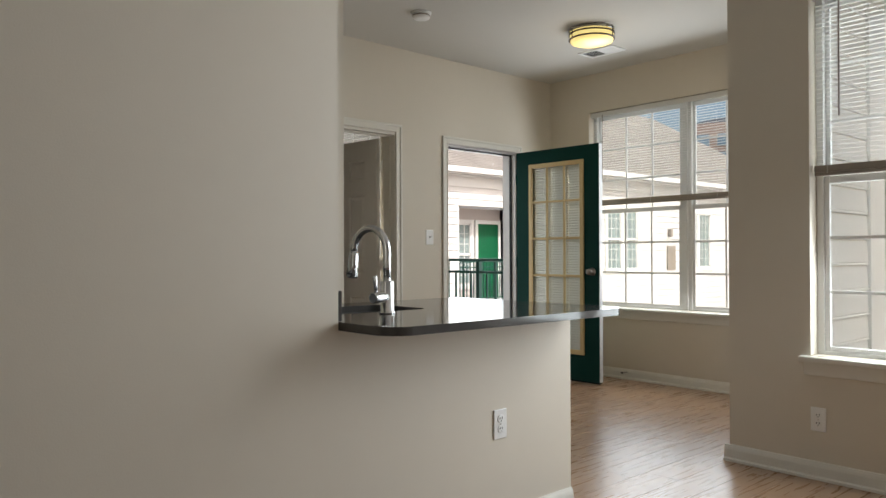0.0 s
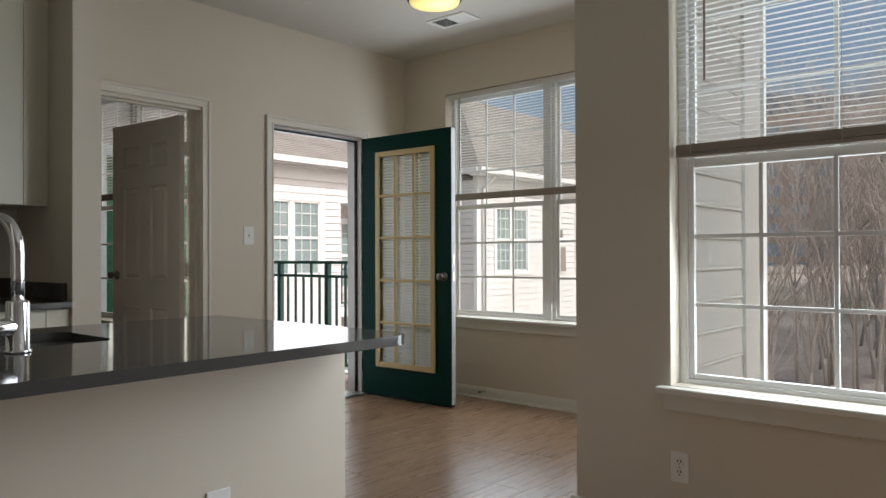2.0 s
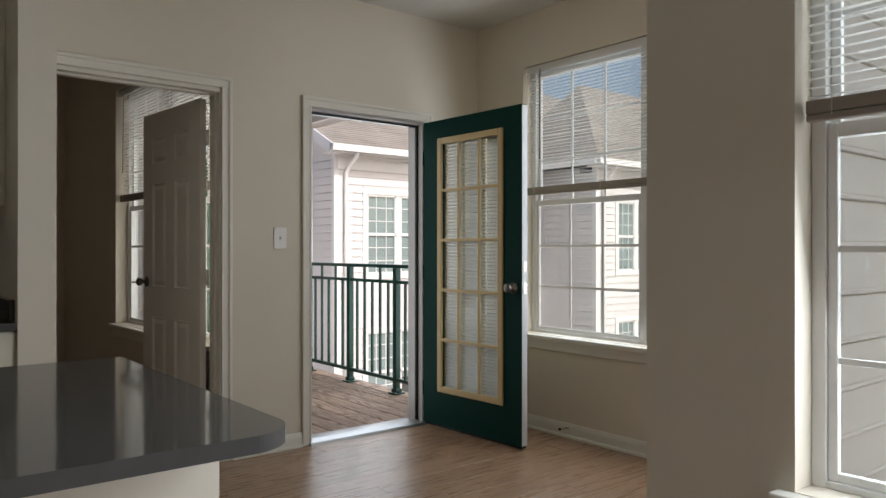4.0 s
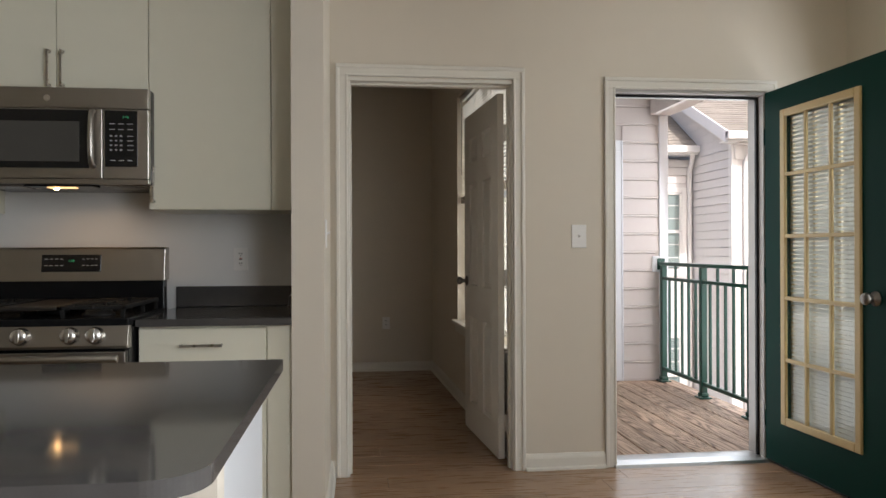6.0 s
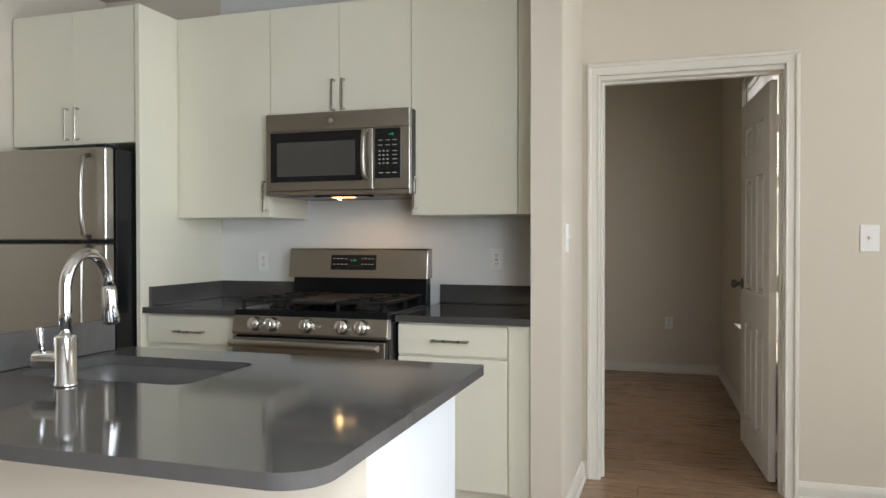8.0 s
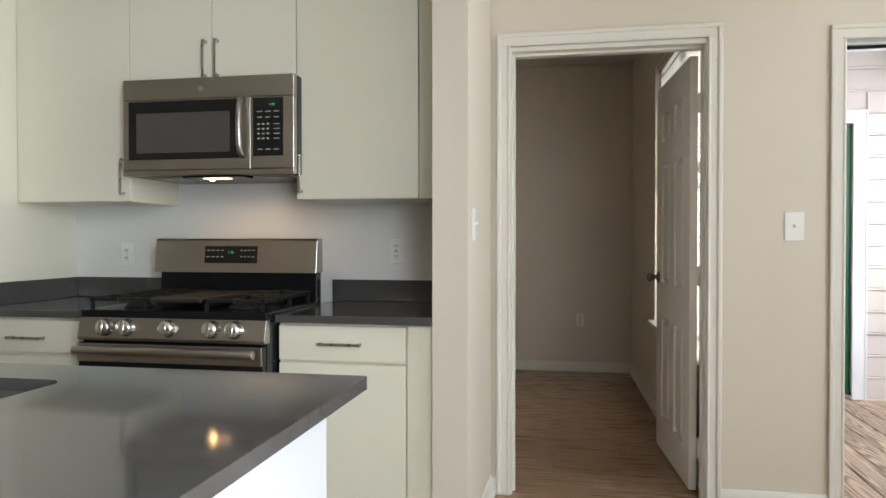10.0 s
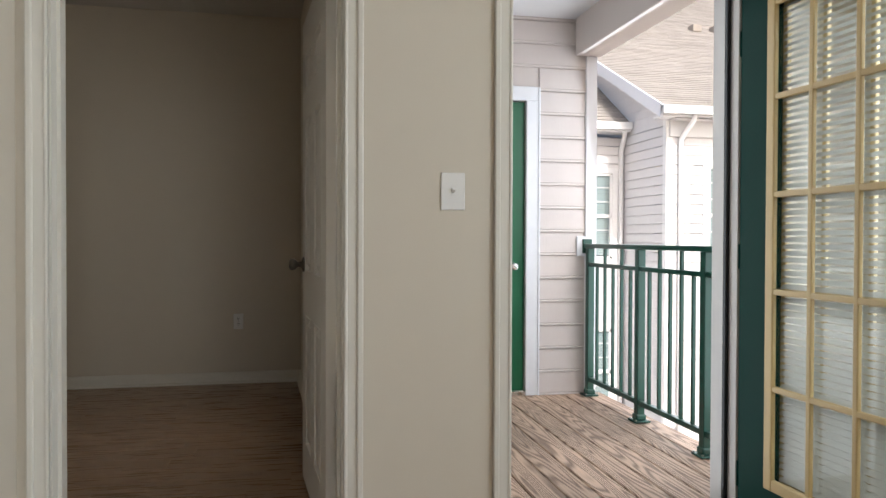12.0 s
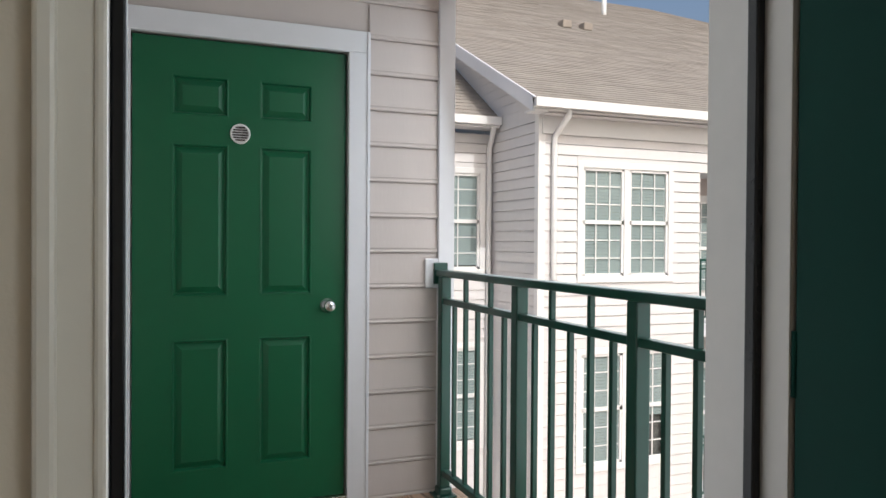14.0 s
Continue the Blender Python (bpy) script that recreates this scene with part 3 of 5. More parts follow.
for z in (0.20, 1.0, 1.80):
    hg = part("hinge", cyl((-0.006, -0.004, z - 0.045), (-0.006, -0.004, z + 0.045), 0.006, seg=10), DOORP, d)
    part("hinge_leaf", box(-0.002, 0.0, 0.0, 0.031, z - 0.045, z + 0.045, bm=box(-0.034, -0.004, -0.004, -0.002, z - 0.045, z + 0.045)), DOORP, hg)

# balcony door: dark green, fifteen lites
d = thing("balcony_door", "dark green glazed door with fifteen tan-framed lites, standing open", "door", 5.186, 4.492, 0.022, -87.8)
W, HD, T = 0.892, 2.0, 0.045
LA, LB, LC, LD = 0.168, 0.726, 0.236, 1.862
def plate():
    bm = bmesh.new()
    for bx in ((0, LA, 0, HD), (LB, W, 0, HD), (LA, LB, 0, LC), (LA, LB, LD, HD)):
        box(bx[0], bx[1], 0, T, bx[2], bx[3], 0, bm)
    bmesh.ops.remove_doubles(bm, verts=bm.verts[:], dist=1e-4)
    return bm
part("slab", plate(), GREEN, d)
for y0, y1 in ((-0.012, 0.006), (T - 0.006, T + 0.012)):
    fr = part("lite_frame", box(LA - 0.018, LA + 0.022, y0, y1, LC - 0.018, LD + 0.018, 0.005), TAN, d, "tan moulded lite frame")
    for bx in ((LB - 0.022, LB + 0.018, LC - 0.018, LD + 0.018), (LA + 0.022, LB - 0.022, LC - 0.018, LC + 0.022), (LA + 0.022, LB - 0.022, LD - 0.022, LD + 0.018)):
        part("frame_rail", box(bx[0], bx[1], y0, y1, bx[2], bx[3], 0.005), TAN, fr)
    for i in (1, 2):
        u = LA + (LB - LA) * i / 3
        part("muntin", box(u - 0.010, u + 0.010, y0 + 0.002, y1, LC + 0.02, LD - 0.02, 0.004), TAN, fr)
    for j in (1, 2, 3, 4):
        z = LC + (LD - LC) * j / 5
        part("muntin", box(LA + 0.02, LB - 0.02, y0 + 0.003, y1, z - 0.010, z + 0.010, 0.004), TAN, fr)
for i in range(3):
    for j in range(5):
        a, b = LA + (LB - LA) * i / 3, LA + (LB - LA) * (i + 1) / 3
        c, e = LC + (LD - LC) * j / 5, LC + (LD - LC) * (j + 1) / 5
        pane = part("pane", box(a + 0.001, b - 0.001, 0.012, 0.016, c + 0.001, e - 0.001), GLASS, d)
        pane.visible_shadow = False
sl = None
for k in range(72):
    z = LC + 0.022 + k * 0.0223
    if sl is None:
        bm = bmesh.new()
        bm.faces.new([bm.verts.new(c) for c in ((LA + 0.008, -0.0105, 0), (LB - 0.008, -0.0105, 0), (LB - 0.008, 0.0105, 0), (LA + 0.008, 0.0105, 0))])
        s = part("blind_slat", bm, DOORBLIND, d, "slat of the blind behind the glass, greyed against backlight")
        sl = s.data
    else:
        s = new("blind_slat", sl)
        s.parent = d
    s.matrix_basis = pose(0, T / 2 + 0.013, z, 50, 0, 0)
knob(d, 0.826, 0.925, T, KNOBDARK, r=0.028)
EDGEGREY = mat("grey_primer", (0.50, 0.51, 0.52), 0.5, vary=0.03)
part("edge_strip", box(W, W + 0.004, 0.001, T - 0.001, 0.004, HD - 0.004, 0.001), EDGEGREY, d, "white primed door edge")
part("latch_plate", box(W + 0.003, W + 0.006, 0.010, 0.036, 0.89, 0.96, 0.001), NICKEL, d)
part("deadbolt_plate", box(W + 0.003, W + 0.006, 0.010, 0.036, 1.02, 1.08, 0.001), NICKEL, d)
part("sweep", box(0.003, W - 0.003, 0.004, T - 0.004, -0.014, 0.0, 0.002), BLACK, d, "black rubber door sweep")
for z in (0.22, 1.0, 1.76):
    part("hinge", cyl((-0.003, 0.001, z - 0.045), (-0.003, 0.001, z + 0.045), 0.0045, seg=10), GREEN, d)


# ---- wall fittings ----
def outlet(x, y, z, rz, gfci=False, label="white duplex outlet on the wall"):
    o = thing("wall_outlet", label, "outlet", x, y, z, rz)
    part("cover_plate", box(-0.036, 0.036, -0.006, 0.0, -0.058, 0.058, 0.003), OUTLETW, o)
    dark = BLACK
    if gfci:
        part("insert", box(-0.018, 0.018, -0.009, -0.004, -0.034, 0.034, 0.002), OUTLETW, o)
        part("test_button", box(-0.007, 0.007, -0.011, -0.008, -0.004, 0.000, 0.001), BLACK, o)
        part("reset_button", box(-0.007, 0.007, -0.011, -0.008, 0.003, 0.007, 0.001), mat("red_button", (0.4, 0.03, 0.02), 0.4), o)
    for s in (-1, 1):
        zz = s * (0.024 if gfci else 0.020)
        rec = part("receptacle", cyl((0, -0.0085, zz), (0, -0.004, zz), 0.0165, seg=20, bevel=0.001), OUTLETW, o)
        for u in (-0.006, 0.006):
            part("slot", box(u - 0.0018, u + 0.0018, -0.0095, -0.0075, zz + 0.000, zz + 0.008), dark, rec)
        part("ground_hole", cyl((0, -0.0095, zz - 0.007), (0, -0.0075, zz - 0.007), 0.0024, seg=10), dark, rec)
    part("screw", cyl((0, -0.0075, 0), (0, -0.005, 0), 0.003, seg=10), NICKEL, o)
    return o


def switch(x, y, z, rz, label="white toggle light switch on the wall"):
    o = thing("light_switch", label, "switch", x, y, z, rz)
    part("cover_plate", box(-0.0405, 0.0405, -0.006, 0.0, -0.062, 0.062, 0.003), OUTLETW, o)
    part("toggle_slot", box(-0.006, 0.006, -0.0075, -0.005, -0.013, 0.013, 0.001), OUTLETW, o)
    part("toggle", prism([(-0.006, -0.006), (-0.022, 0.004), (-0.021, 0.011), (-0.006, 0.006)], -0.0042, 0.0042,
                         m=Matrix(((0, 0, 1, 0), (1, 0, 0, 0), (0, 1, 0, 0), (0, 0, 0, 1)))), OUTLETW, o)
    for s in (-1, 1):
        part("screw", cyl((0, -0.0075, s * 0.03), (0, -0.005, s * 0.03), 0.003, seg=10), OUTLETW, o)
    return o


outlet(2.285, 1.935, 0.428, 0, label="white duplex outlet on the half wall")
outlet(3.92, 1.365, 0.290, -90, label="white duplex outlet under the living room window")
outlet(0.961, 4.496, 1.105, 0, label="white duplex outlet above the kitchen counter")
outlet(2.372, 4.496, 1.125, 0, True, label="white ground-fault outlet beside the range")
outlet(3.228, 7.80, 0.462, 0, label="white duplex outlet on the bedroom wall")
switch(4.134, 4.5, 1.238, 0, "white toggle light switch between the two doorways")
switch(2.82, 3.93, 1.24, 90, "white toggle light switch on the stub wall")
s = thing("door_stop", "brass spring door stop on the baseboard", "door stop", 5.664, 3.635, 0.06, 0)
part("spring", cyl((0, 0, 0), (-0.07, 0, 0.004), 0.006, seg=10), NICKEL, s)
part("rubber_tip", cyl((-0.07, 0, 0.004), (-0.085, 0, 0.005), 0.008, seg=10, bevel=0.002), BLACK, s)

lamp = thing("ceiling_light", "lit round flush ceiling light with yellow glass and bronze bands", "ceiling light", 4.575, 3.185, H)
part("base_pan", lathe([(0.165, -0.022), (0.165, 0.0)][::1], 32), NICKEL, lamp)
LAMPGLASS = glow_mat("lamp_glass", (1.0, 0.80, 0.30), 0.6)
part("glass_drum", lathe([(0.02, -0.112), (0.11, -0.107), (0.150, -0.094), (0.158, -0.075), (0.158, -0.022)], 40), LAMPGLASS, lamp, "yellow glowing glass drum")
BRONZE = mat("dark_bronze", (0.10, 0.08, 0.06), 0.35, 0.8)
for z in (-0.036, -0.075):
    part("band", lathe([(0.160, z - 0.006), (0.167, z - 0.004), (0.167, z + 0.004), (0.160, z + 0.006)], 40), BRONZE, lamp, "dark bronze band")
for k in range(3):
    a = radians(40 + 120 * k)
    part("band_post", cyl((0.166 * math.cos(a), 0.166 * math.sin(a), -0.082), (0.166 * math.cos(a), 0.166 * math.sin(a), -0.01), 0.004, seg=8), BRONZE, lamp)

v = thing("ceiling_vent", "white louvred ceiling air register", "air vent", 5.112, 3.485, H, 90)
for bx in ((-0.17, -0.14, -0.10, 0.10), (0.14, 0.17, -0.10, 0.10), (-0.14, 0.14, -0.10, -0.072), (-0.14, 0.14, 0.072, 0.10)):
    part("frame", box(bx[0], bx[1], bx[2], bx[3], -0.008, 0, 0.003), WHITE, v)
# Black sheet gives the slat gaps the darkness of a duct.
part("backing", box(-0.14, 0.14, -0.072, 0.072, -0.0015, -0.0005), BLACK, v, "black plate standing in for the dark duct")
me = None
for k in range(16):
    x = -0.13 + k * 0.0172
    sl = part("slat", box(-0.007, 0.007, -0.071, 0.071, -0.0006, 0.0006), WHITE, v) if me is None else new("slat", me)
    me = sl.data
    sl.parent = v
    sl.matrix_basis = pose(x, 0, -0.006, 0, 38 if x < 0 else -38, 0)
sd = thing("smoke_detector", "round white smoke detector on the ceiling", "smoke detector", 3.40, 3.725, H)
part("base", lathe([(0.066, -0.014), (0.070, 0.0)], 32), WHITE, sd)
part("cap", lathe([(0.030, -0.044), (0.052, -0.041), (0.060, -0.032), (0.060, -0.014)], 32), WHITE, sd)
part("vent_ring", lathe([(0.0615, -0.027), (0.0615, -0.020)], 32), BLINDRAIL, sd)

# ---- kitchen ----
def bar_handle(parent, p, q, out, label="brushed nickel bar handle"):
    """A flat bar pull from p to q, standing off by out."""
    p, q, out = Vector(p), Vector(q), Vector(out)
    d = (q - p).normalized()
    bm = bmesh.new()
    side = d.cross(out.normalized())
    def bar(a, b, w, t, up):
        o = bmesh.new()
        bmesh.ops.create_cube(o, size=1.0)
        L = (b - a).length
        ax = (b - a).normalized()
        sd = ax.cross(up).normalized()
        for v in o.verts:
            c = v.co.copy()
            v.co = (a + b) / 2 + ax * c.x * L + sd * c.y * w + up * c.z * t
        bmesh.ops.bevel(o, geom=o.edges[:], offset=min(w, t) * 0.2, segments=1, affect="EDGES")
        join(bm, o)
    n = out.normalized()
    bar(p + out, q + out, 0.011, 0.006, n)
    bar(p + d * 0.006, p + d * 0.006 + out, 0.011, 0.010, d)
    bar(q - d * 0.006, q - d * 0.006 + out, 0.011, 0.010, d)
    return part("handle", bm, NICKEL, parent, label)


def cabinet(name, label, x0, x1, yf, yb, z0, z1, fronts, filler=None):
    """A cabinet unit: body, and slab fronts (x0, x1, z0, z1, name, handle ends); filler: its strip beside the door."""
    c = thing(name, label, "cabinet", 0, 0, 0)
    part("body", box(x0 + 0.001, x1 - 0.001, yf + 0.021, yb, z0, z1, 0.001), CAB, c)
    for a, b, e, f, nm, h in fronts:
        dr = part(nm, box(a + 0.0015, b - 0.0015, yf, yf + 0.019, e + 0.0015, f - 0.0015, 0.0018), CAB, c)
        if h:
            bar_handle(dr, (h[0], yf, h[1]), (h[2], yf, h[3]), (0, -0.03, 0))
    if filler:
        part("filler", box(filler[0], filler[1], yf + 0.006, yf + 0.021, z0, z1, 0.001), CAB, c)
    return c


YU, YB = 4.085, 3.83
UZ0, UZ1 = 1.352, 2.44
cabinet("upper_cabinet", "cream slab-door upper cabinet beside the microwave", 0.670, 1.249, YU, 4.498, UZ0, UZ1, [(0.688, 1.249, UZ0, UZ1, "door", (1.222, UZ0 + 0.03, 1.222, UZ0 + 0.19))], (0.671, 0.687))
cabinet("upper_cabinet", "short cream two-door upper cabinet above the microwave", 1.250, 2.037, YU, 4.498, 1.875, UZ1,
        [(1.250, 1.647, 1.875, UZ1, "door", (1.620, 1.889, 1.620, 2.049)), (1.647, 2.037, 1.875, UZ1, "door", (1.676, 1.889, 1.676, 2.049))])
cabinet("upper_cabinet", "cream slab-door upper cabinet beside the stub wall", 2.038, 2.684, YU, 4.498, UZ0, UZ1, [(2.038, 2.571, UZ0, UZ1, "door", (2.060, UZ0 + 0.03, 2.060, UZ0 + 0.19))], (2.573, 2.684))
cabinet("upper_cabinet", "cream two-door cabinet above the refrigerator", -0.17, 0.643, 3.80, 4.498, 1.735, UZ1,
        [(-0.17, 0.237, 1.735, UZ1, "door", (0.205, 1.76, 0.205, 1.93)), (0.237, 0.625, 1.735, UZ1, "door", (0.272, 1.76, 0.272, 1.93))], (0.627, 0.643))
p = tagged(part("end_panel", box(0.644, 0.6685, 3.79, 4.498, 0, UZ1, 0.001), CAB), "tall cream side panel between refrigerator and counter", "cabinet panel")
cabinet("base_cabinet", "cream base cabinet with a drawer beside the range", 0.670, 1.255, YB, 4.498, 0.10, 0.853,
        [(0.680, 1.252, 0.705, 0.845, "drawer_front", (0.855, 0.770, 1.025, 0.770)), (0.680, 1.252, 0.105, 0.695, "door", None)])
cabinet("base_cabinet", "cream base cabinet with drawer and door by the stub wall", 2.060, 2.684, YB, 4.498, 0.10, 0.853,
        [(2.063, 2.577, 0.708, 0.847, "drawer_front", (2.232, 0.777, 2.402, 0.777)), (2.063, 2.577, 0.105, 0.700, "door", None)], (2.582, 2.684))
for a, b in ((0.670, 1.255), (2.060, 2.684)):
    tagged(part("toe_kick", box(a, b, YB + 0.07, YB + 0.085, 0, 0.10), CAB), "recessed cream toe kick under the base cabinet", "toe kick")
for a, b, lb in ((0.670, 1.257, "dark grey quartz counter with backsplash beside the range"), (2.059, 2.684, "dark grey quartz counter with backsplash by the stub wall")):
    c = thing("countertop", lb, "countertop")
    part("slab", box(a, b, YB - 0.03, 4.498, 0.858, 0.888, 0.003), QUARTZ, c)
    part("backsplash", box(a, b, 4.478, 4.497, 0.889, 0.99, 0.002), QUARTZ, c)
    if a < 1:
        part("side_splash", box(0.670, 0.689, 3.85, 4.477, 0.889, 0.99, 0.002), QUARTZ, c)
    else:
        part("side_splash", box(2.665, 2.684, 3.86, 4.477, 0.889, 0.975, 0.004), QUARTZ, c)

# microwave over the range
DARKPANEL = mat("black_glass", (0.010, 0.010, 0.011), 0.08, vary=0.05)
WINDOWMESH = mat("microwave_window", (0.075, 0.072, 0.066), 0.15, vary=0.06, scale=40)
MARK = mat("grey_print", (0.38, 0.38, 0.37), 0.5)
mw = thing("microwave", "stainless over-the-range microwave with a black glass door", "microwave", 1.273, 4.0, 1.457)
mw.scale.x = 1.04
part("body", box(0.0, 0.757, 0.035, 0.495, 0.0, 0.415, 0.003), BLACK, mw)
part("top_band", box(0.0, 0.757, 0.0, 0.036, 0.325, 0.415, 0.004), STEEL, mw)
dr = part("door", box(0.0, 0.572, 0.0, 0.034, 0.022, 0.324, 0.004), STEEL, mw)
part("door_glass", box(0.028, 0.520, -0.0025, 0.0, 0.068, 0.318, 0.001), DARKPANEL, dr)
part("window_screen", box(0.065, 0.482, -0.0045, -0.0025, 0.096, 0.268, 0.001), WINDOWMESH, dr)
hpts = [(0.537, -0.004, 0.075), (0.537, -0.026, 0.085), (0.537, -0.036, 0.12), (0.537, -0.040, 0.19), (0.537, -0.036, 0.27), (0.537, -0.026, 0.305), (0.537, -0.004, 0.315)]
part("handle", tube(hpts, 0.0115, 12), STEEL, dr, "curved stainless handle")
cp = part("control_panel", box(0.574, 0.757, 0.0, 0.034, 0.022, 0.324, 0.004), STEEL, mw)
part("panel_glass", box(0.582, 0.712, -0.0025, 0.0, 0.075, 0.318, 0.001), DARKPANEL, cp)
part("bottom_band", box(0.0, 0.757, 0.0, 0.034, 0.0, 0.021, 0.003), STEEL, mw)
part("badge", cyl((0.355, -0.003, 0.368), (0.355, 0.001, 0.368), 0.0135, seg=24), CHROME, mw, "round chrome badge")
def text(parent, s, x, y, z, size, material, name="clock_digits"):
    cu = bpy.data.curves.new(name, "FONT")
    cu.body, cu.size, cu.align_x, cu.extrude = s, size, "CENTER", 0.0004
    tmp = new("tmp_text", cu)
    bpy.context.view_layer.update()
    me = bpy.data.meshes.new_from_object(tmp.evaluated_get(bpy.context.evaluated_depsgraph_get()))
    bpy.data.objects.remove(tmp)
    me.materials.clear()
    me.materials.append(material)
    ob = new(name, me)
    ob.parent = parent
    ob.matrix_basis = pose(x, y, z, 90)
    return ob
GREENLED = glow_mat("green_digits", (0.04, 0.5, 0.2), 0.22)
text(cp, "1:10", 0.665, -0.0032, 0.285, 0.014, GREENLED)
bm = bmesh.new()
for r, z in enumerate((0.262, 0.250, 0.238)):
    for k in range(3):
        if r != 1:
            box(0.600 + k * 0.036, 0.622 + k * 0.036, -0.0032, -0.0024, z - 0.003, z, 0, bm)
for r in range(4):
    for k in range(3):
        box(0.602 + k * 0.020, 0.612 + k * 0.020, -0.0032, -0.0024, 0.205 - r * 0.020, 0.211 - r * 0.020, 0, bm)
    box(0.672, 0.696, -0.0032, -0.0024, 0.206 - r * 0.020, 0.209 - r * 0.020, 0, bm)
for k in range(3):
    box(0.604 + k * 0.034, 0.624 + k * 0.034, -0.0032, -0.0024, 0.100, 0.104, 0, bm)
part("keypad_print", bm, MARK, cp, "rows of small grey key marks")["kind"] = "stuff"
for a, b in ((0.08, 0.24), (0.56, 0.72)):
    f = part("grease_filter", box(a, b, 0.06, 0.24, -0.004, 0.001, 0.002), STEEL, mw)
    part("filter_mesh", box(a + 0.012, b - 0.012, 0.072, 0.228, -0.006, -0.004), WINDOWMESH, f)
part("lamp_recess", box(0.25, 0.52, 0.03, 0.14, -0.008, 0.0, 0.003), BLACK, mw)
HOODGLOW = glow_mat("hood_lamp_glass", (1.0, 0.62, 0.28), 1.2)
part("bulb", lathe([(0.004, -0.024), (0.009, -0.022), (0.012, -0.016), (0.009, -0.009), (0.006, -0.008)], 12, pose(0.36, 0.085, 0.004)), glow_mat("hood_bulb_glass", (1.0, 0.62, 0.25), 18), mw, "small glowing warm bulb")
part("hood_lamp", box(0.33, 0.44, 0.06, 0.11, -0.012, -0.0085, 0.002), HOODGLOW, mw, "small lit warm cooktop lamp")

# gas range
KNOBSTEEL = mat("bright_steel", (0.68, 0.66, 0.63), 0.25, 1.0, vary=0.03)
rg = thing("gas_range", "stainless gas range with black cooktop and five steel knobs", "range", 1.259, 3.715, 0)
rg.scale.x = 1.052
RW = 0.757
part("body", box(0.004, RW - 0.004, 0.03, 0.66, 0.09, 0.885, 0.003), BLACK, rg)
part("control_panel", prism([(0.0, 0.795), (0.004, 0.783), (0.05, 0.783), (0.05, 0.872), (0.018, 0.872)], 0.0, RW, bevel=0.002,
                            m=Matrix(((0, 0, 1, 0), (1, 0, 0, 0), (0, 1, 0, 0), (0, 0, 0, 1)))), STEEL, rg)
ov = part("oven_door", box(0.006, RW - 0.006, -0.004, 0.03, 0.265, 0.775, 0.005), BLACK, rg)
part("door_trim", box(0.006, RW - 0.006, -0.010, -0.004, 0.70, 0.772, 0.003), STEEL, ov)
part("oven_window", box(0.10, RW - 0.10, -0.006, -0.004, 0.36, 0.63, 0.001), DARKPANEL, ov)
part("handle", cyl((0.02, -0.052, 0.750), (RW - 0.02, -0.052, 0.750), 0.017, seg=18, bevel=0.004), STEEL, ov, "stainless oven door handle")
for x in (0.06, RW - 0.06):
    part("handle_bracket", cyl((x, -0.052, 0.750), (x, -0.008, 0.750), 0.011, seg=12), STEEL, ov)
part("storage_drawer", box(0.006, RW - 0.006, 0.0, 0.03, 0.10, 0.255, 0.004), STEEL, rg)
for k, x in enumerate((0.118, 0.206, 0.376, 0.550, 0.640)):
    m = Matrix.Translation((x, 0.008, 0.834)) @ Matrix.Rotation(radians(82), 4, "X")
    kn = part("knob", lathe([(0.035, 0), (0.035, 0.004), (0.031, 0.007), (0.030, 0.030), (0.027, 0.035), (0.004, 0.036)], 28, m), KNOBSTEEL, rg, "round brushed steel burner knob")
    part("grip", prism([(-0.006, -0.026), (0.006, -0.026), (0.006, 0.026), (-0.006, 0.026)], 0.034, 0.042, m=m, bevel=0.001), CHROME, kn)
part("cooktop", box(0.0, RW, 0.02, 0.58, 0.868, 0.902, 0.006), BLACK, rg, "glossy black enamel cooktop")
for x, y, r in ((0.16, 0.17, 0.045), (0.16, 0.46, 0.036), (0.378, 0.31, 0.05), (0.60, 0.17, 0.05), (0.60, 0.46, 0.034)):
    b = part("burner", lathe([(r + 0.012, 0), (r + 0.010, 0.010), (r, 0.013), (r, 0.021), (r - 0.008, 0.024), (0.004, 0.024)], 24, pose(x, y, 0.902)), IRON, rg)
def grate(x0, x1):
    bm = bmesh.new()
    y0, y1, z = 0.045, 0.545, 0.934
    for bx in ((x0, x1, y0, y0 + 0.014), (x0, x1, y1 - 0.014, y1), (x0, x0 + 0.014, y0, y1), (x1 - 0.014, x1, y0, y1), (x0, x1, 0.315, 0.329)):
        box(*bx, z, z + 0.016, 0.003, bm, 1)
    xm = (x0 + x1) / 2
    for c in (0.175, 0.46):
        for bx in ((x0, xm - 0.028, c - 0.006, c + 0.006), (xm + 0.028, x1, c - 0.006, c + 0.006), (xm - 0.006, xm + 0.006, c - 0.135, c - 0.03), (xm - 0.006, xm + 0.006, c + 0.03, c + 0.135)):
            box(*bx, z, z + 0.018, 0.003, bm, 1)
    for x in (x0 + 0.004, x1 - 0.018):
        for y in (y0, y1 - 0.014, 0.315):
            box(x, x + 0.014, y, y + 0.014, 0.902, z, 0.001, bm, 1)
    return bm
for a, b in ((0.02, 0.262), (0.495, 0.737)):
    part("grate", grate(a, b), IRON, rg, "black cast iron pan grate")
part("griddle", box(0.272, 0.485, 0.05, 0.54, 0.930, 0.948, 0.008), mat("griddle_metal", (0.035, 0.03, 0.026), 0.4, 0.3, vary=0.2), rg, "dark oval centre griddle")
part("back_riser", box(0.008, RW - 0.008, 0.585, 0.64, 0.885, 1.030, 0.004), BLACK, rg)
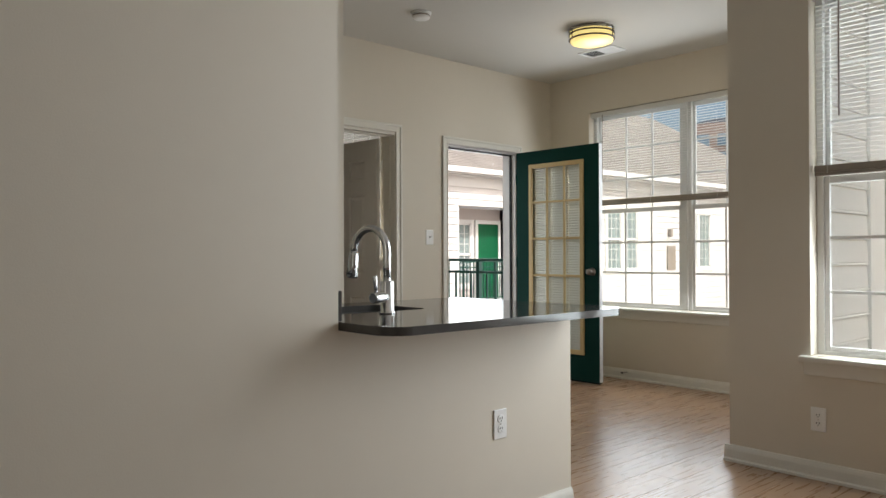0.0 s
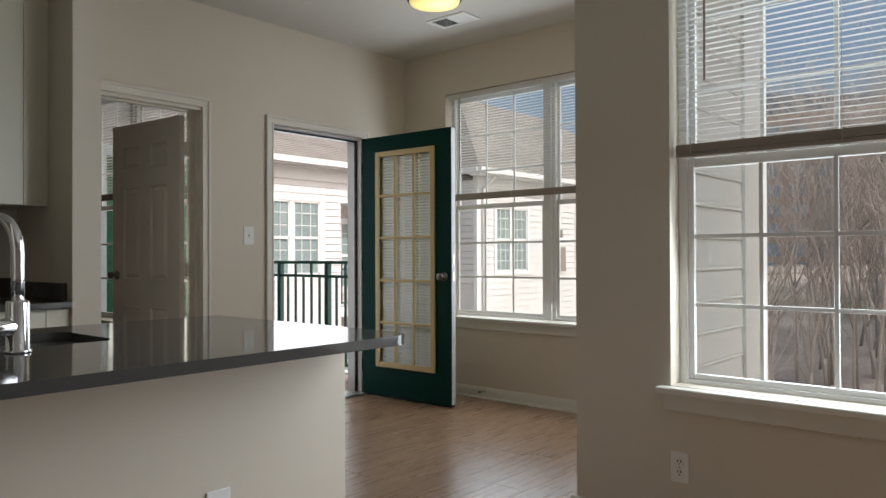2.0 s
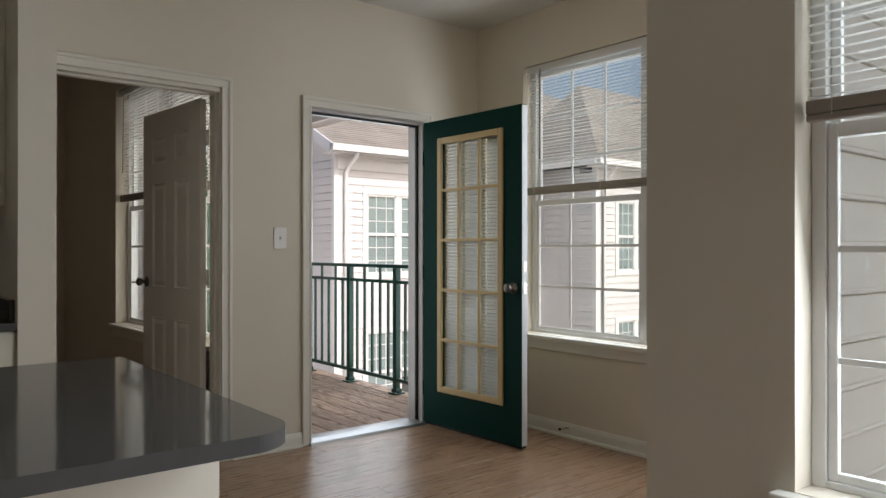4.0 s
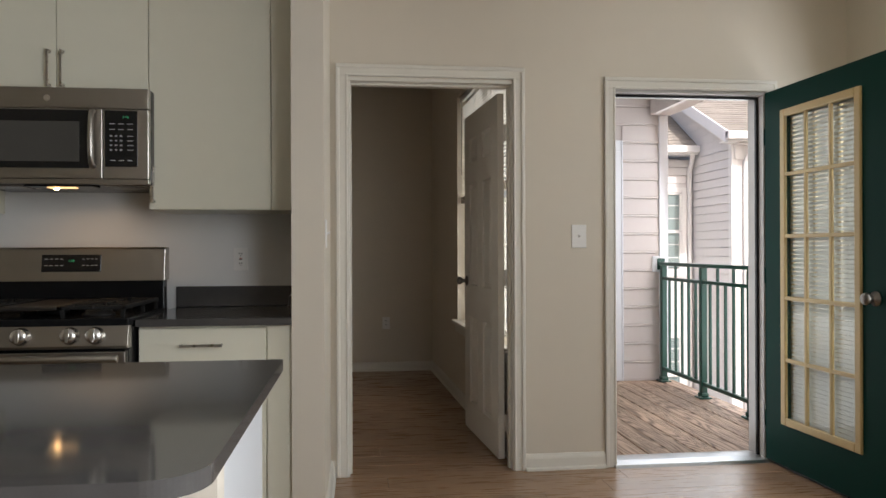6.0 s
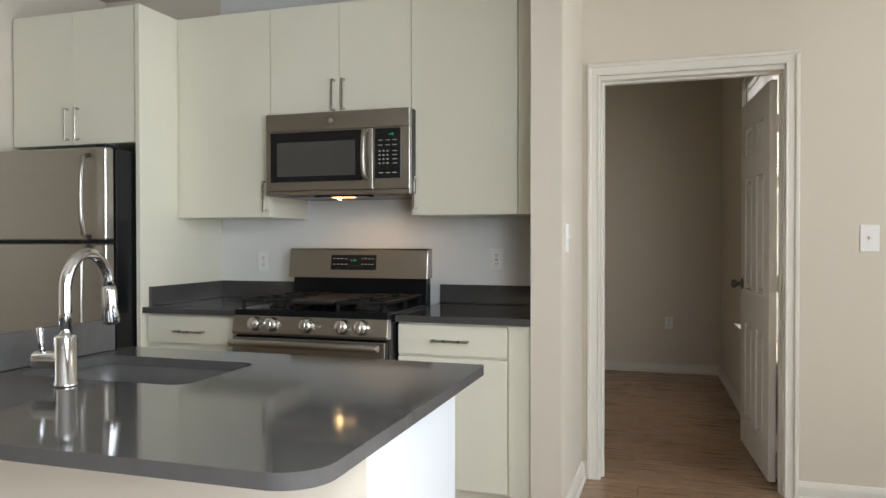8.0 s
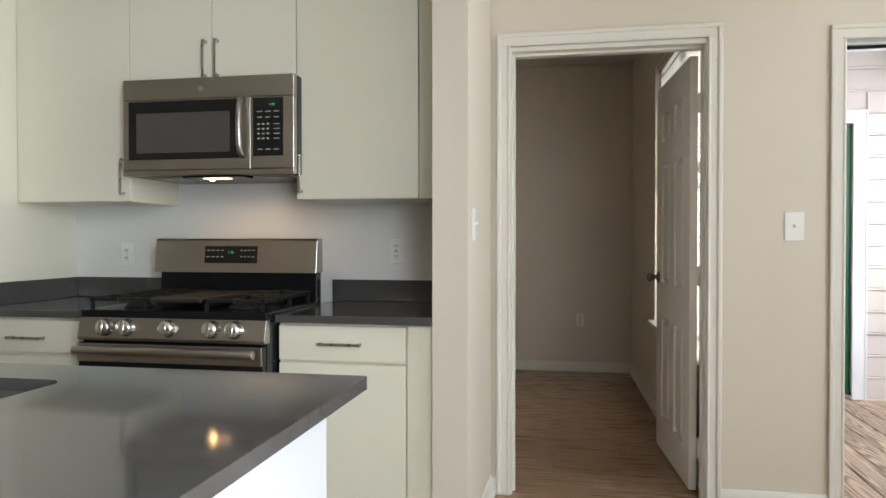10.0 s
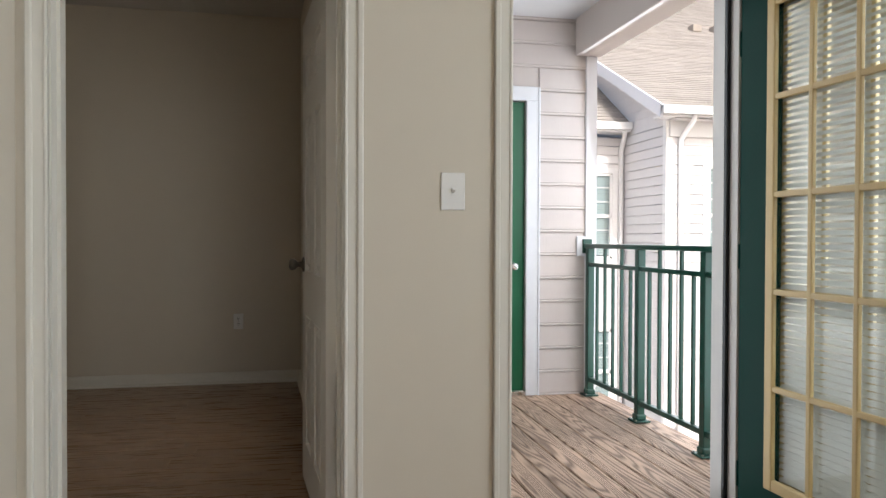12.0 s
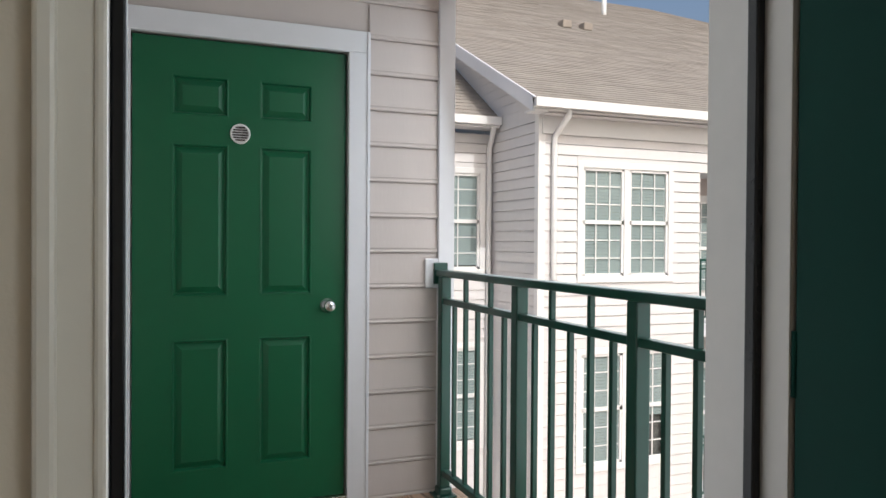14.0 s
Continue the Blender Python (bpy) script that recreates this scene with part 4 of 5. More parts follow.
bg = part("backguard", prism([(0.545, 1.030), (0.565, 1.177), (0.575, 1.186), (0.63, 1.186), (0.63, 1.030)], -0.004, RW + 0.004, bevel=0.004,
                             m=Matrix(((0, 0, 1, 0), (1, 0, 0, 0), (0, 1, 0, 0), (0, 0, 0, 1)))), STEEL, rg, "stainless backguard with a black display")
dsp = part("display", box(-0.125, 0.125, -0.003, 0.002, -0.040, 0.040, 0.002), DARKPANEL, bg)
dsp.matrix_basis = pose(0.362, 0.5565, 1.112, -7.8)
text(dsp, "1:10", 0.0, -0.0036, 0.006, 0.015, GREENLED)
bm = bmesh.new()
for k in range(4):
    for r in range(2):
        box(-0.112 + k * 0.022, -0.100 + k * 0.022, -0.0038, -0.003, 0.018 - r * 0.03, 0.021 - r * 0.03, 0, bm)
        box(0.046 + k * 0.018, 0.056 + k * 0.018, -0.0038, -0.003, 0.018 - r * 0.03, 0.021 - r * 0.03, 0, bm)
part("keypad_print", bm, MARK, dsp)["kind"] = "stuff"

# refrigerator
fr = thing("refrigerator", "stainless top-freezer refrigerator with black sides", "refrigerator", -0.125, 3.60, 0)
FW = 0.755
part("body", box(0.0, FW, 0.065, 0.74, 0.03, 1.685, 0.004), BLACK, fr)
for z0, z1, nm, hz in ((1.232, 1.69, "freezer_door", (1.25, 1.65)), (0.06, 1.215, "fridge_door", (0.62, 1.20))):
    dd = part(nm, box(0.002, FW - 0.004, 0.0, 0.060, z0, z1, 0.012, seg=3), STEEL, fr)
    up = nm == "freezer_door"
    a, b = hz
    pts = [(FW - 0.10, -0.004, b), (FW - 0.10, -0.045, b - 0.01), (FW - 0.10, -0.058, b - 0.09), (FW - 0.10, -0.062, (a + b) / 2), (FW - 0.10, -0.058, a + 0.09), (FW - 0.10, -0.045, a + 0.01), (FW - 0.10, -0.004, a)]
    part("handle", tube(pts, 0.012, 12), STEEL, dd, "bowed stainless handle")
part("door_gap", box(0.004, FW - 0.006, 0.03, 0.06, 1.215, 1.232), BLACK, fr)
part("hinge_cap", box(FW - 0.08, FW - 0.01, 0.01, 0.10, 1.6905, 1.705, 0.004), BLACK, fr)
part("base_grille", box(0.01, FW - 0.01, 0.05, 0.065, 0.0, 0.055), BLACK, fr)

# peninsula: base, counter with a sunk sink, tap
pb = thing("peninsula_cabinet", "white base cabinet run behind the half wall", "cabinet")
part("end_panel", box(2.700, 2.728, 2.000, 2.52, 0.0, 0.846, 0.001), mat("panel_laminate", (0.58, 0.59, 0.60), 0.4, vary=0.015), pb)
part("body", box(1.56, 2.698, 2.000, 2.48, 0.10, 0.62, 0.001), CAB, pb)
part("back_panel", box(2.16, 2.698, 2.485, 2.50, 0.10, 0.845, 0.001, bm=box(1.56, 2.159, 2.485, 2.50, 0.10, 0.64, 0.001)), CAB, pb)
CX0, CX1, CY0, CY1 = 1.535, 2.762, 1.66, 2.70
CZ = 0.876
SX0, SX1, SY0, SY1 = 1.60, 2.135, 2.185, 2.53


def rounded(x0, x1, y0, y1, radii, n=16):
    """Outline with corner radii in the order x0y0, x1y0, x1y1, x0y1."""
    out = []
    for (cx, cy, a0), r in zip(((x0, y0, 180), (x1, y0, 270), (x1, y1, 0), (x0, y1, 90)), radii):
        mx, my = cx + (r if cx == x0 else -r), cy + (r if cy == y0 else -r)
        out += [(round(mx + r * math.cos(radians(a0 + 90 * k / n)), 4), round(my + r * math.sin(radians(a0 + 90 * k / n)), 4)) for k in range(n + 1)]
    return out


def slab_with_hole(outer, inner, z0, z1):
    bm = bmesh.new()
    for z in (z0, z1):
        es = []
        for loop in (outer, inner):
            vs = [bm.verts.new((x, y, z)) for x, y in loop]
            es += [bm.edges.new((vs[k], vs[(k + 1) % len(vs)])) for k in range(len(vs))]
        bmesh.ops.triangle_fill(bm, use_beauty=True, use_dissolve=False, edges=es)
    bm.verts.ensure_lookup_table()
    low = {(round(v.co.x, 4), round(v.co.y, 4)): v for v in bm.verts if abs(v.co.z - z0) < 1e-6}
    top = {(round(v.co.x, 4), round(v.co.y, 4)): v for v in bm.verts if abs(v.co.z - z1) < 1e-6}
    for loop in (outer, inner):
        ks = [(round(x, 4), round(y, 4)) for x, y in loop]
        for k in range(len(ks)):
            a, b = ks[k], ks[(k + 1) % len(ks)]
            if a != b:
                bm.faces.new((low[a], low[b], top[b], top[a]))
    bmesh.ops.recalc_face_normals(bm, faces=bm.faces[:])
    return bm


ct = thing("peninsula_counter", "dark grey polished quartz counter with rounded corners and a sink cutout", "countertop")
part("slab", slab_with_hole(rounded(CX0, CX1, CY0, CY1, (0.09, 0.085, 0.012, 0.005)), rounded(SX0, SX1, SY0, SY1, (0.05,) * 4), CZ - 0.028, CZ), QUARTZ, ct)
part("side_splash", box(1.5325, 1.552, 1.945, 2.62, CZ + 0.0015, CZ + 0.102, 0.003), QUARTZ, ct)
sk = thing("kitchen_sink", "undermounted brushed stainless steel sink", "sink")
bm = bmesh.new()
rings = []
for ins, z in ((-0.012, 0.846), (0.004, 0.846), (0.008, 0.79), (0.012, 0.69), (0.04, 0.665)):
    rings.append([bm.verts.new((x, y, z)) for x, y in rounded(SX0 + ins, SX1 - ins, SY0 + ins, SY1 - ins, (0.05,) * 4)])
for a, b in zip(rings, rings[1:]):
    for k in range(len(a)):
        if (a[k].co - a[(k + 1) % len(a)].co).length > 1e-6 or (b[k].co - b[(k + 1) % len(a)].co).length > 1e-6:
            bm.faces.new((a[k], a[(k + 1) % len(a)], b[(k + 1) % len(a)], b[k])).smooth = True
bm.faces.new(rings[-1])
bmesh.ops.remove_doubles(bm, verts=bm.verts[:], dist=1e-5)
bmesh.ops.recalc_face_normals(bm, faces=bm.faces[:])
bmesh.ops.solidify(bm, geom=bm.faces[:], thickness=-0.001)
part("basin", bm, mat("sink_steel", (0.13, 0.127, 0.122), 0.48, 0.5, vary=0.06, scale=10, stretch=(4, 0.3, 1)), sk)
part("drain", lathe([(0.042, 0.0), (0.040, 0.003), (0.015, 0.001), (0.004, 0.001)], 24, pose(1.86, 2.37, 0.6655)), CHROME, sk)
fc = thing("kitchen_tap", "polished chrome gooseneck pull-down tap with a side lever", "tap", 1.860, 2.105, CZ, 99)
part("base", lathe([(0.030, 0), (0.030, 0.006), (0.0255, 0.009), (0.0255, 0.118), (0.023, 0.122), (0.006, 0.122)], 28), CHROME, fc)
arc = [(0, 0, 0.118), (0, 0, 0.18), (0, 0, 0.215)] + [(0.088 - 0.088 * math.cos(radians(a)), 0, 0.232 + 0.088 * math.sin(radians(a))) for a in range(0, 176, 12)] + [(0.178, 0, 0.225)]
part("spout", tube(arc, 0.0145, 18), CHROME, fc)
part("spray_head", tube([(0.177, 0, 0.232), (0.1785, 0, 0.22), (0.182, 0, 0.185), (0.187, 0, 0.138), (0.188, 0, 0.132)], [0.0165, 0.019, 0.020, 0.0225, 0.020], 20), CHROME, fc)
part("spray_ring", tube([(0.1868, 0, 0.150), (0.1874, 0, 0.146)], 0.0228, 20), BLACK, fc)
lv = part("valve_body", cyl((0, 0, 0.062), (-0.004, 0.080, 0.062), 0.0215, seg=22, bevel=0.004), CHROME, fc)
part("lever", tube([(-0.003, 0.060, 0.075), (-0.003, 0.064, 0.105), (-0.003, 0.067, 0.138), (-0.003, 0.068, 0.142)], [0.006, 0.007, 0.0085, 0.007], 12), CHROME, lv)

# ---- balcony ----
def siding(parent_name, label, axis, c, out, u0, u1, z0, z1, holes=(), material=None, lap=LAP, as_parts=True, backing=None):
    """Lap siding on the plane axis = c, facing out (+1 or -1): boards, each tilted, cut at the holes."""
    root = tagged(new(parent_name), label, "siding", kind="structure")
    n = int(math.ceil((z1 - z0) / lap))
    cache = {}
    for k in range(n):
        a, b = z0 + k * lap, min(z0 + (k + 1) * lap, z1)
        if b - a < 0.03:
            continue
        spans = [(u0, u1)]
        for h in holes:
            if h[2] < b - 0.01 and h[3] > a + 0.01:
                spans = [s for lo, hi in spans for s in ((lo, min(hi, h[0])), (max(lo, h[1]), hi)) if s[1] - s[0] > 0.02]
        for lo, hi in spans:
            key = (round(hi - lo, 3), round(b - a, 3))
            if key not in cache:
                L, hh = key
                pr = [(0.0, 0.007), (0.019, 0.007), (0.021, 0.011), (0.019, 0.016), (0.0145, 0.018), (0.0145, 0.024), (0.018, 0.028), (0.009, hh), (0.0, hh)]
                bm = bmesh.new()
                f = (lambda o, u, z: (out * o, u, z)) if axis == "x" else (lambda o, u, z: (u, out * o, z))
                p = [bm.verts.new(f(o, 0, z)) for o, z in pr]
                q = [bm.verts.new(f(o, L, z)) for o, z in pr]
                for i in range(len(pr)):
                    bm.faces.new((p[i], p[(i + 1) % len(pr)], q[(i + 1) % len(pr)], q[i]))
                bm.faces.new(p[::-1]), bm.faces.new(q)
                bmesh.ops.recalc_face_normals(bm, faces=bm.faces[:])
                ob = part("siding_board", bm, material or SIDING, root)
                cache[key] = ob.data
            else:
                ob = new("siding_board", cache[key])
                ob.parent = root
            ob.location = (c, lo, a) if axis == "x" else (lo, c, a)
    return root


VENTDARK = mat("dark_vent_louvre", (0.05, 0.04, 0.035), 0.6)
GD = (4.302, 5.195, 0.03, 2.03)
wall("wall_storage", "y", 7.0, 7.12, 3.86, 5.66, -3.0, 3.0, [(GD[0] - 0.01, GD[1] + 0.01, 0.0, GD[3] + 0.01)], SIDING, "outside wall of the storage closet")
siding("siding_storage", "beige vinyl lap siding round the storage door", "y", 7.0, -1, 3.88, 5.635, -0.012, 2.62, [(GD[0] - 0.105, GD[1] + 0.104, -1, 2.136)])
wall("wall_storage_side", "x", 5.54, 5.66, 7.12, 8.6, -6, 3.0, (), SIDING2, "outside wall of the storage closet")
wall("wall_storage_back", "y", 8.5, 8.6, 3.86, 5.54, -6, 3.0, (), SIDING2, "outside wall of the storage closet")
tagged(part("corner_board", box(5.635, 5.715, 6.965, 7.05, -0.25, 3.0, 0.003), EXTTRIM), "pale grey painted corner board", "trim", kind="structure")
skewed(siding("siding_bedroom", "beige vinyl lap siding on the bedroom's outside wall", "x", 3.955, 1, 4.66, 7.0, 0.02, 2.62, [(BEDWIN[0] - 0.07, BEDWIN[1] + 0.07, BEDWIN[2] - 0.07, BEDWIN[3] + 0.07)]))
et = skewed(tagged(new("trim_bedroom_window"), "white trim round the bedroom window outside", "trim", kind="structure"))
for a, b, c, e in ((BEDWIN[0] - 0.07, BEDWIN[0], BEDWIN[2] - 0.07, BEDWIN[3] + 0.07), (BEDWIN[1], BEDWIN[1] + 0.07, BEDWIN[2] - 0.07, BEDWIN[3] + 0.07), (BEDWIN[0], BEDWIN[1], BEDWIN[2] - 0.07, BEDWIN[2]), (BEDWIN[0], BEDWIN[1], BEDWIN[3], BEDWIN[3] + 0.07)):
    part("board", box(3.956, 3.979, a, b, c, e, 0.003), EXTTRIM, et)
siding("siding_balcony_wall", "beige vinyl lap siding beside the balcony doorway", "y", 4.64, 1, 3.88, 5.80, 0.02, 2.62, [(4.22, 5.29, -1, 2.12)])

d = thing("storage_door", "glossy green six-panel storage door, closed", "door", GD[0], 7.012, GD[2], 0)
part("slab", slab_with_panels(GD[1] - GD[0], GD[3] - GD[2], 0.04, six_panels(GD[1] - GD[0], GD[3] - GD[2])), GREEN2, d)
knob(d, GD[1] - GD[0] - 0.080, 0.864, 0.04, CHROME)
m = Matrix.Translation((0.429, 0.0, 1.612)) @ Matrix.Rotation(radians(90), 4, "X")
vt = part("vent_ring", lathe([(0.043, 0.0), (0.043, 0.008), (0.036, 0.010), (0.034, 0.003), (0.004, 0.003)], 28, m), WHITE, d, "round white louvred vent")
for k in range(6):
    z = -0.027 + k * 0.0108
    L = math.sqrt(max(0.034 ** 2 - z * z, 0.0001)) * 0.98
    part("louvre", box(0.429 - L, 0.429 + L, -0.0075, -0.003, 1.612 + z - 0.0028, 1.612 + z + 0.0036, 0.001), VENTDARK, vt)
tc = tagged(new("trim_storage_door"), "pale blue-grey painted casing round the storage door", "trim", kind="structure")
for nm, a, b, c, e in (("leg", GD[0] - 0.104, GD[0] - 0.006, 0.0, GD[3] + 0.006), ("leg", GD[1] + 0.006, GD[1] + 0.104, 0.0, GD[3] + 0.006), ("head", GD[0] - 0.104, GD[1] + 0.104, GD[3] + 0.006, GD[3] + 0.104)):
    part(nm, box(a, b, 6.972, 7.0, c, e, 0.003), EXTTRIM, tc)
    if nm == "leg":
        o = (b - 0.014, b) if a > 5 else (a, a + 0.014)
        part("band", box(*o, 6.966, 6.972, c, e + 0.092, 0.002), EXTTRIM, tc)
part("sill", box(GD[0] - 0.006, GD[1] + 0.006, 6.985, 7.1, 0.0, 0.028, 0.003), NICKEL, tc)

# railing
RX = 5.645
rl = thing("balcony_railing", "dark green painted metal balcony railing", "railing", RX, 0, 0)
POSTS = (6.91, 6.165, 5.452, 4.722)
def bar_y(a, b, z0, z1, w, bev=0.004):
    return box(-w / 2, w / 2, a, b, z0, z1, bev)
part("top_rail", bar_y(4.66, 6.96, 1.022, 1.052, 0.055, 0.006), RAILG, rl)
part("middle_rail", bar_y(4.66, 6.95, 0.895, 0.922, 0.034), RAILG, rl)
part("bottom_rail", bar_y(4.66, 6.95, 0.098, 0.128, 0.034), RAILG, rl)
for i, y in enumerate(POSTS):
    ps = part("post", box(-0.024, 0.024, y - 0.024, y + 0.024, 0.0, 1.022, 0.004), RAILG, rl)
    bt = box(-0.05, 0.05, y - 0.05, y + 0.05, 0.0, 0.010, 0.003)
    box(-0.032, 0.032, y - 0.032, y + 0.032, 0.010, 0.045, 0.008, bt)
    part("base_flange", bt, RAILG, ps)
    for sx in (-1, 1):
        for sy in (-1, 1):
            part("bolt", cyl((sx * 0.04, y + sy * 0.04, 0.010), (sx * 0.04, y + sy * 0.04, 0.018), 0.006, seg=8), NICKEL, ps)
me1 = me2 = None
for a, b in zip(POSTS[1:], POSTS):
    for k in range(1, 6):
        y = a + (b - a) * k / 6
        if me1 is None:
            o = part("picket", box(-0.0095, 0.0095, -0.0095, 0.0095, 0.128, 0.895, 0.002), RAILG, rl)
            me1 = o.data
        else:
            o = new("picket", me1)
            o.parent = rl
        o.location.y = y
    for k in (1, 2):
        y = a + (b - a) * k / 3
        if me2 is None:
            o = part("short_picket", box(-0.0095, 0.0095, -0.0095, 0.0095, 0.922, 1.022, 0.002), RAILG, rl)
            me2 = o.data
        else:
            o = new("short_picket", me2)
            o.parent = rl
        o.location.y = y
bk = part("wall_bracket", box(-0.035, 0.035, 6.955, 6.968, 0.985, 1.085, 0.004), RAILG, rl)
part("bracket_block", box(-0.075, 0.03, 6.968, 6.982, 0.965, 1.105, 0.006), EXTTRIM, rl, "pale mounting block on the siding")

# porch roof over the balcony
tagged(part("porch_ceiling", box(3.86, 5.80, 4.64, 7.0, 2.62, 2.70, 0.002), EXTTRIM), "pale painted porch ceiling over the balcony", "ceiling", kind="structure")
tagged(part("porch_beam", box(5.55, 5.74, 4.655, 6.963, 2.36, 2.62, 0.006), SIDING), "beige clad beam along the porch edge", "beam", kind="structure")
for bx in ((-3.2, 4.15, -4.2, 8.7), (4.15, 5.9, 1.60, 8.7)):
    tagged(part("roof_over", box(*bx, 3.0, 3.2), SHINGLE), "roof deck over the apartment", "roof", kind="structure")
for bx in ((-2.6, 4.05, -3.6, 8.0), (4.05, 5.78, 1.70, 8.0)):
    tagged(part("attic_fill", box(*bx, 2.9, 3.0), SIDING2), "wall band under the roof", "wall", kind="structure")
tagged(part("gutter_own", box(5.85, 5.98, 1.4, 8.6, 2.86, 2.98, 0.02), EXTTRIM), "white gutter along the eave", "gutter", kind="structure")

# Siding colour is whitened so that the bump-out looks brighter in the sun.
SUNLIT_SIDING = mat("sunlit_tone_siding", (0.80, 0.79, 0.77), 0.5, vary=0.02, scale=2, stretch=(1, 1, 0.2), piece=0.02)
# dining bump-out, seen from the living room window
siding("siding_bump_out", "beige lap siding on the bump-out's outside wall, whitened for sunlight", "y", 1.66, -1, 4.08, 5.46, -0.452, 2.9, (), SUNLIT_SIDING)
tagged(part("corner_board", box(5.46, 5.84, 1.625, 1.70, -0.6, 2.9, 0.003), WHITE), "white painted corner board of the bump-out", "trim", kind="structure")
tagged(part("wall_below", box(-2.64, 5.82, -3.64, 8.05, -6.0, -0.2), SIDING2), "lower storeys of the apartment house", "wall", kind="structure")

# ---- facing apartment house ----
FY = 13.3
Z0 = -6.0
hb = thing("apartment_house", "pale vinyl-sided three-storey apartment house with brown shingle roof", "house", -0.04, 0, -0.13)


def far_siding(u0, u1, c, z0, z1, axis="y", holes=()):
    """Joined lap boards of the far house, facing -y or -x."""
    bm = bmesh.new()
    n = int((z1 - z0) / LAP)
    for k in range(n):
        a, b = z0 + k * LAP, z0 + (k + 1) * LAP
        spans = [(u0, u1)]
        for h in holes:
            if h[2] < b and h[3] > a:
                for lo, hi in ((a, h[2]), (h[3], b)):
                    if hi - lo > 0.004:
                        box(h[0], h[1], c - 0.016, c, lo, hi, 0, bm) if axis == "y" else box(c - 0.016, c, h[0], h[1], lo, hi, 0, bm)
                spans = [s for lo, hi in spans for s in ((lo, min(hi, h[0])), (max(lo, h[1]), hi)) if s[1] - s[0] > 0.02]
        for lo, hi in spans:
            f = (lambda o, u, z: (u, c - o, z)) if axis == "y" else (lambda o, u, z: (c - o, u, z))
            pr = [(0.0, a + 0.008), (0.024, a + 0.008), (0.008, b), (0.0, b)]
            p = [bm.verts.new(f(o, lo, z)) for o, z in pr]
            q = [bm.verts.new(f(o, hi, z)) for o, z in pr]
            for i in range(4):
                bm.faces.new((p[i], p[(i + 1) % 4], q[(i + 1) % 4], q[i]))
            bm.faces.new(p[::-1]), bm.faces.new(q)
    bmesh.ops.recalc_face_normals(bm, faces=bm.faces[:])
    o = part("wall_siding", bm, SIDING2, hb)
    o["kind"] = "stuff"
    return o


def far_window(u0, u1, z0, z1, y, units=2):
    w = part("window", box(u0 - 0.10, u1 + 0.10, y - 0.04, y - 0.021, z0 - 0.10, z0, 0.004), WHITE, hb, "white double-hung window with grilles and closed blinds")
    for bx in ((u0 - 0.10, u0, z0, z1 + 0.10), (u1, u1 + 0.10, z0, z1 + 0.10), (u0, u1, z1, z1 + 0.10)):
        part("trim", box(bx[0], bx[1], y - 0.04, y - 0.021, bx[2], bx[3], 0.004), WHITE, w)
    g = 0.10 if units > 1 else 0
    uw = ((u1 - u0) - g * (units - 1)) / units
    bmf, bmp, bmb = bmesh.new(), bmesh.new(), bmesh.new()
    zm = (z0 + z1) / 2
    for k in range(units):
        a = u0 + k * (uw + g)
        b = a + uw
        if k:
            box(a - g, a, y - 0.035, y + 0.02, z0, z1, 0, bmf)
        for bx in ((a, a + 0.04, z0, z1), (b - 0.04, b, z0, z1), (a, b, z0, z0 + 0.04), (a, b, z1 - 0.04, z1), (a, b, zm - 0.03, zm + 0.03)):
            box(bx[0], bx[1], y - 0.02, y + 0.02, bx[2], bx[3], 0, bmf)
        for j in (1, 2):
            u = a + uw * j / 3
            box(u - 0.009, u + 0.009, y - 0.002, y + 0.008, z0, z1, 0, bmf)
        for c, e in ((z0, zm), (zm, z1)):
            for j in (1, 2):
                z = c + (e - c) * j / 3
                box(a, b, y - 0.001, y + 0.007, z - 0.009, z + 0.009, 0, bmf)
        box(a, b, y + 0.010, y + 0.014, z0, z1, 0, bmp)
        n = int((z1 - z0 - 0.05) / 0.05)
        for j in range(n):
            z = z1 - 0.02 - j * 0.05
            if (k + int(u0)) % 2 and units > 1 and z0 < -1 and j > n * 0.6:
                continue
            box(a, b, y + 0.018, y + 0.022, z - 0.046, z, 0, bmb)
    part("sash", bmf, WHITE, w)
    pn = part("pane", bmp, GLASS, w)
    pn.visible_shadow = False
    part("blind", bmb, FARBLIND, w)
    # Dark solid block in place of an unlit room behind the blind.
    part("dark_room_block", box(u0 - 0.05, u1 + 0.05, y + 0.10, y + 0.45, z0 - 0.05, z1 + 0.05), FARROOM, w)


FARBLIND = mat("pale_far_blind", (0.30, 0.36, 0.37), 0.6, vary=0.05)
FARROOM = mat("dim_room_tone", (0.10, 0.10, 0.10), 0.9, vary=0.2)
EZ = 3.22
W_MAIN = [(10.50, 12.08, 0.80, 2.45), (10.50, 12.08, -2.10, -0.40), (10.50, 12.08, -5.0, -3.3)]
REC = (12.72, 15.02)
RD = 0.78
far_siding(9.75, REC[0], FY, Z0, EZ, holes=[(w[0] - 0.1, w[1] + 0.1, w[2] - 0.1, w[3] + 0.1) for w in W_MAIN])
far_siding(REC[1], 15.62, FY, Z0, EZ)
far_siding(REC[0], REC[1], FY, 2.45, EZ)
for w in W_MAIN:
    far_window(*w, FY)
part("core", box(9.78, REC[0], FY + 0.5, 22, Z0, EZ), SIDING2, hb)
part("core", box(REC[1], 28, FY + 0.5, 22, Z0, EZ), SIDING2, hb)
# Recess walls take the darker siding colour to deepen their shade.
part("recess_wall", box(REC[0] - 0.02, REC[1] + 0.02, FY + RD, FY + RD + 0.15, Z0, EZ), SIDING, hb, "beige wall behind the recessed balcony, darker siding standing in for shade")
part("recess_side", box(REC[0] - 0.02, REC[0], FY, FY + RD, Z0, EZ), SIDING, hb)
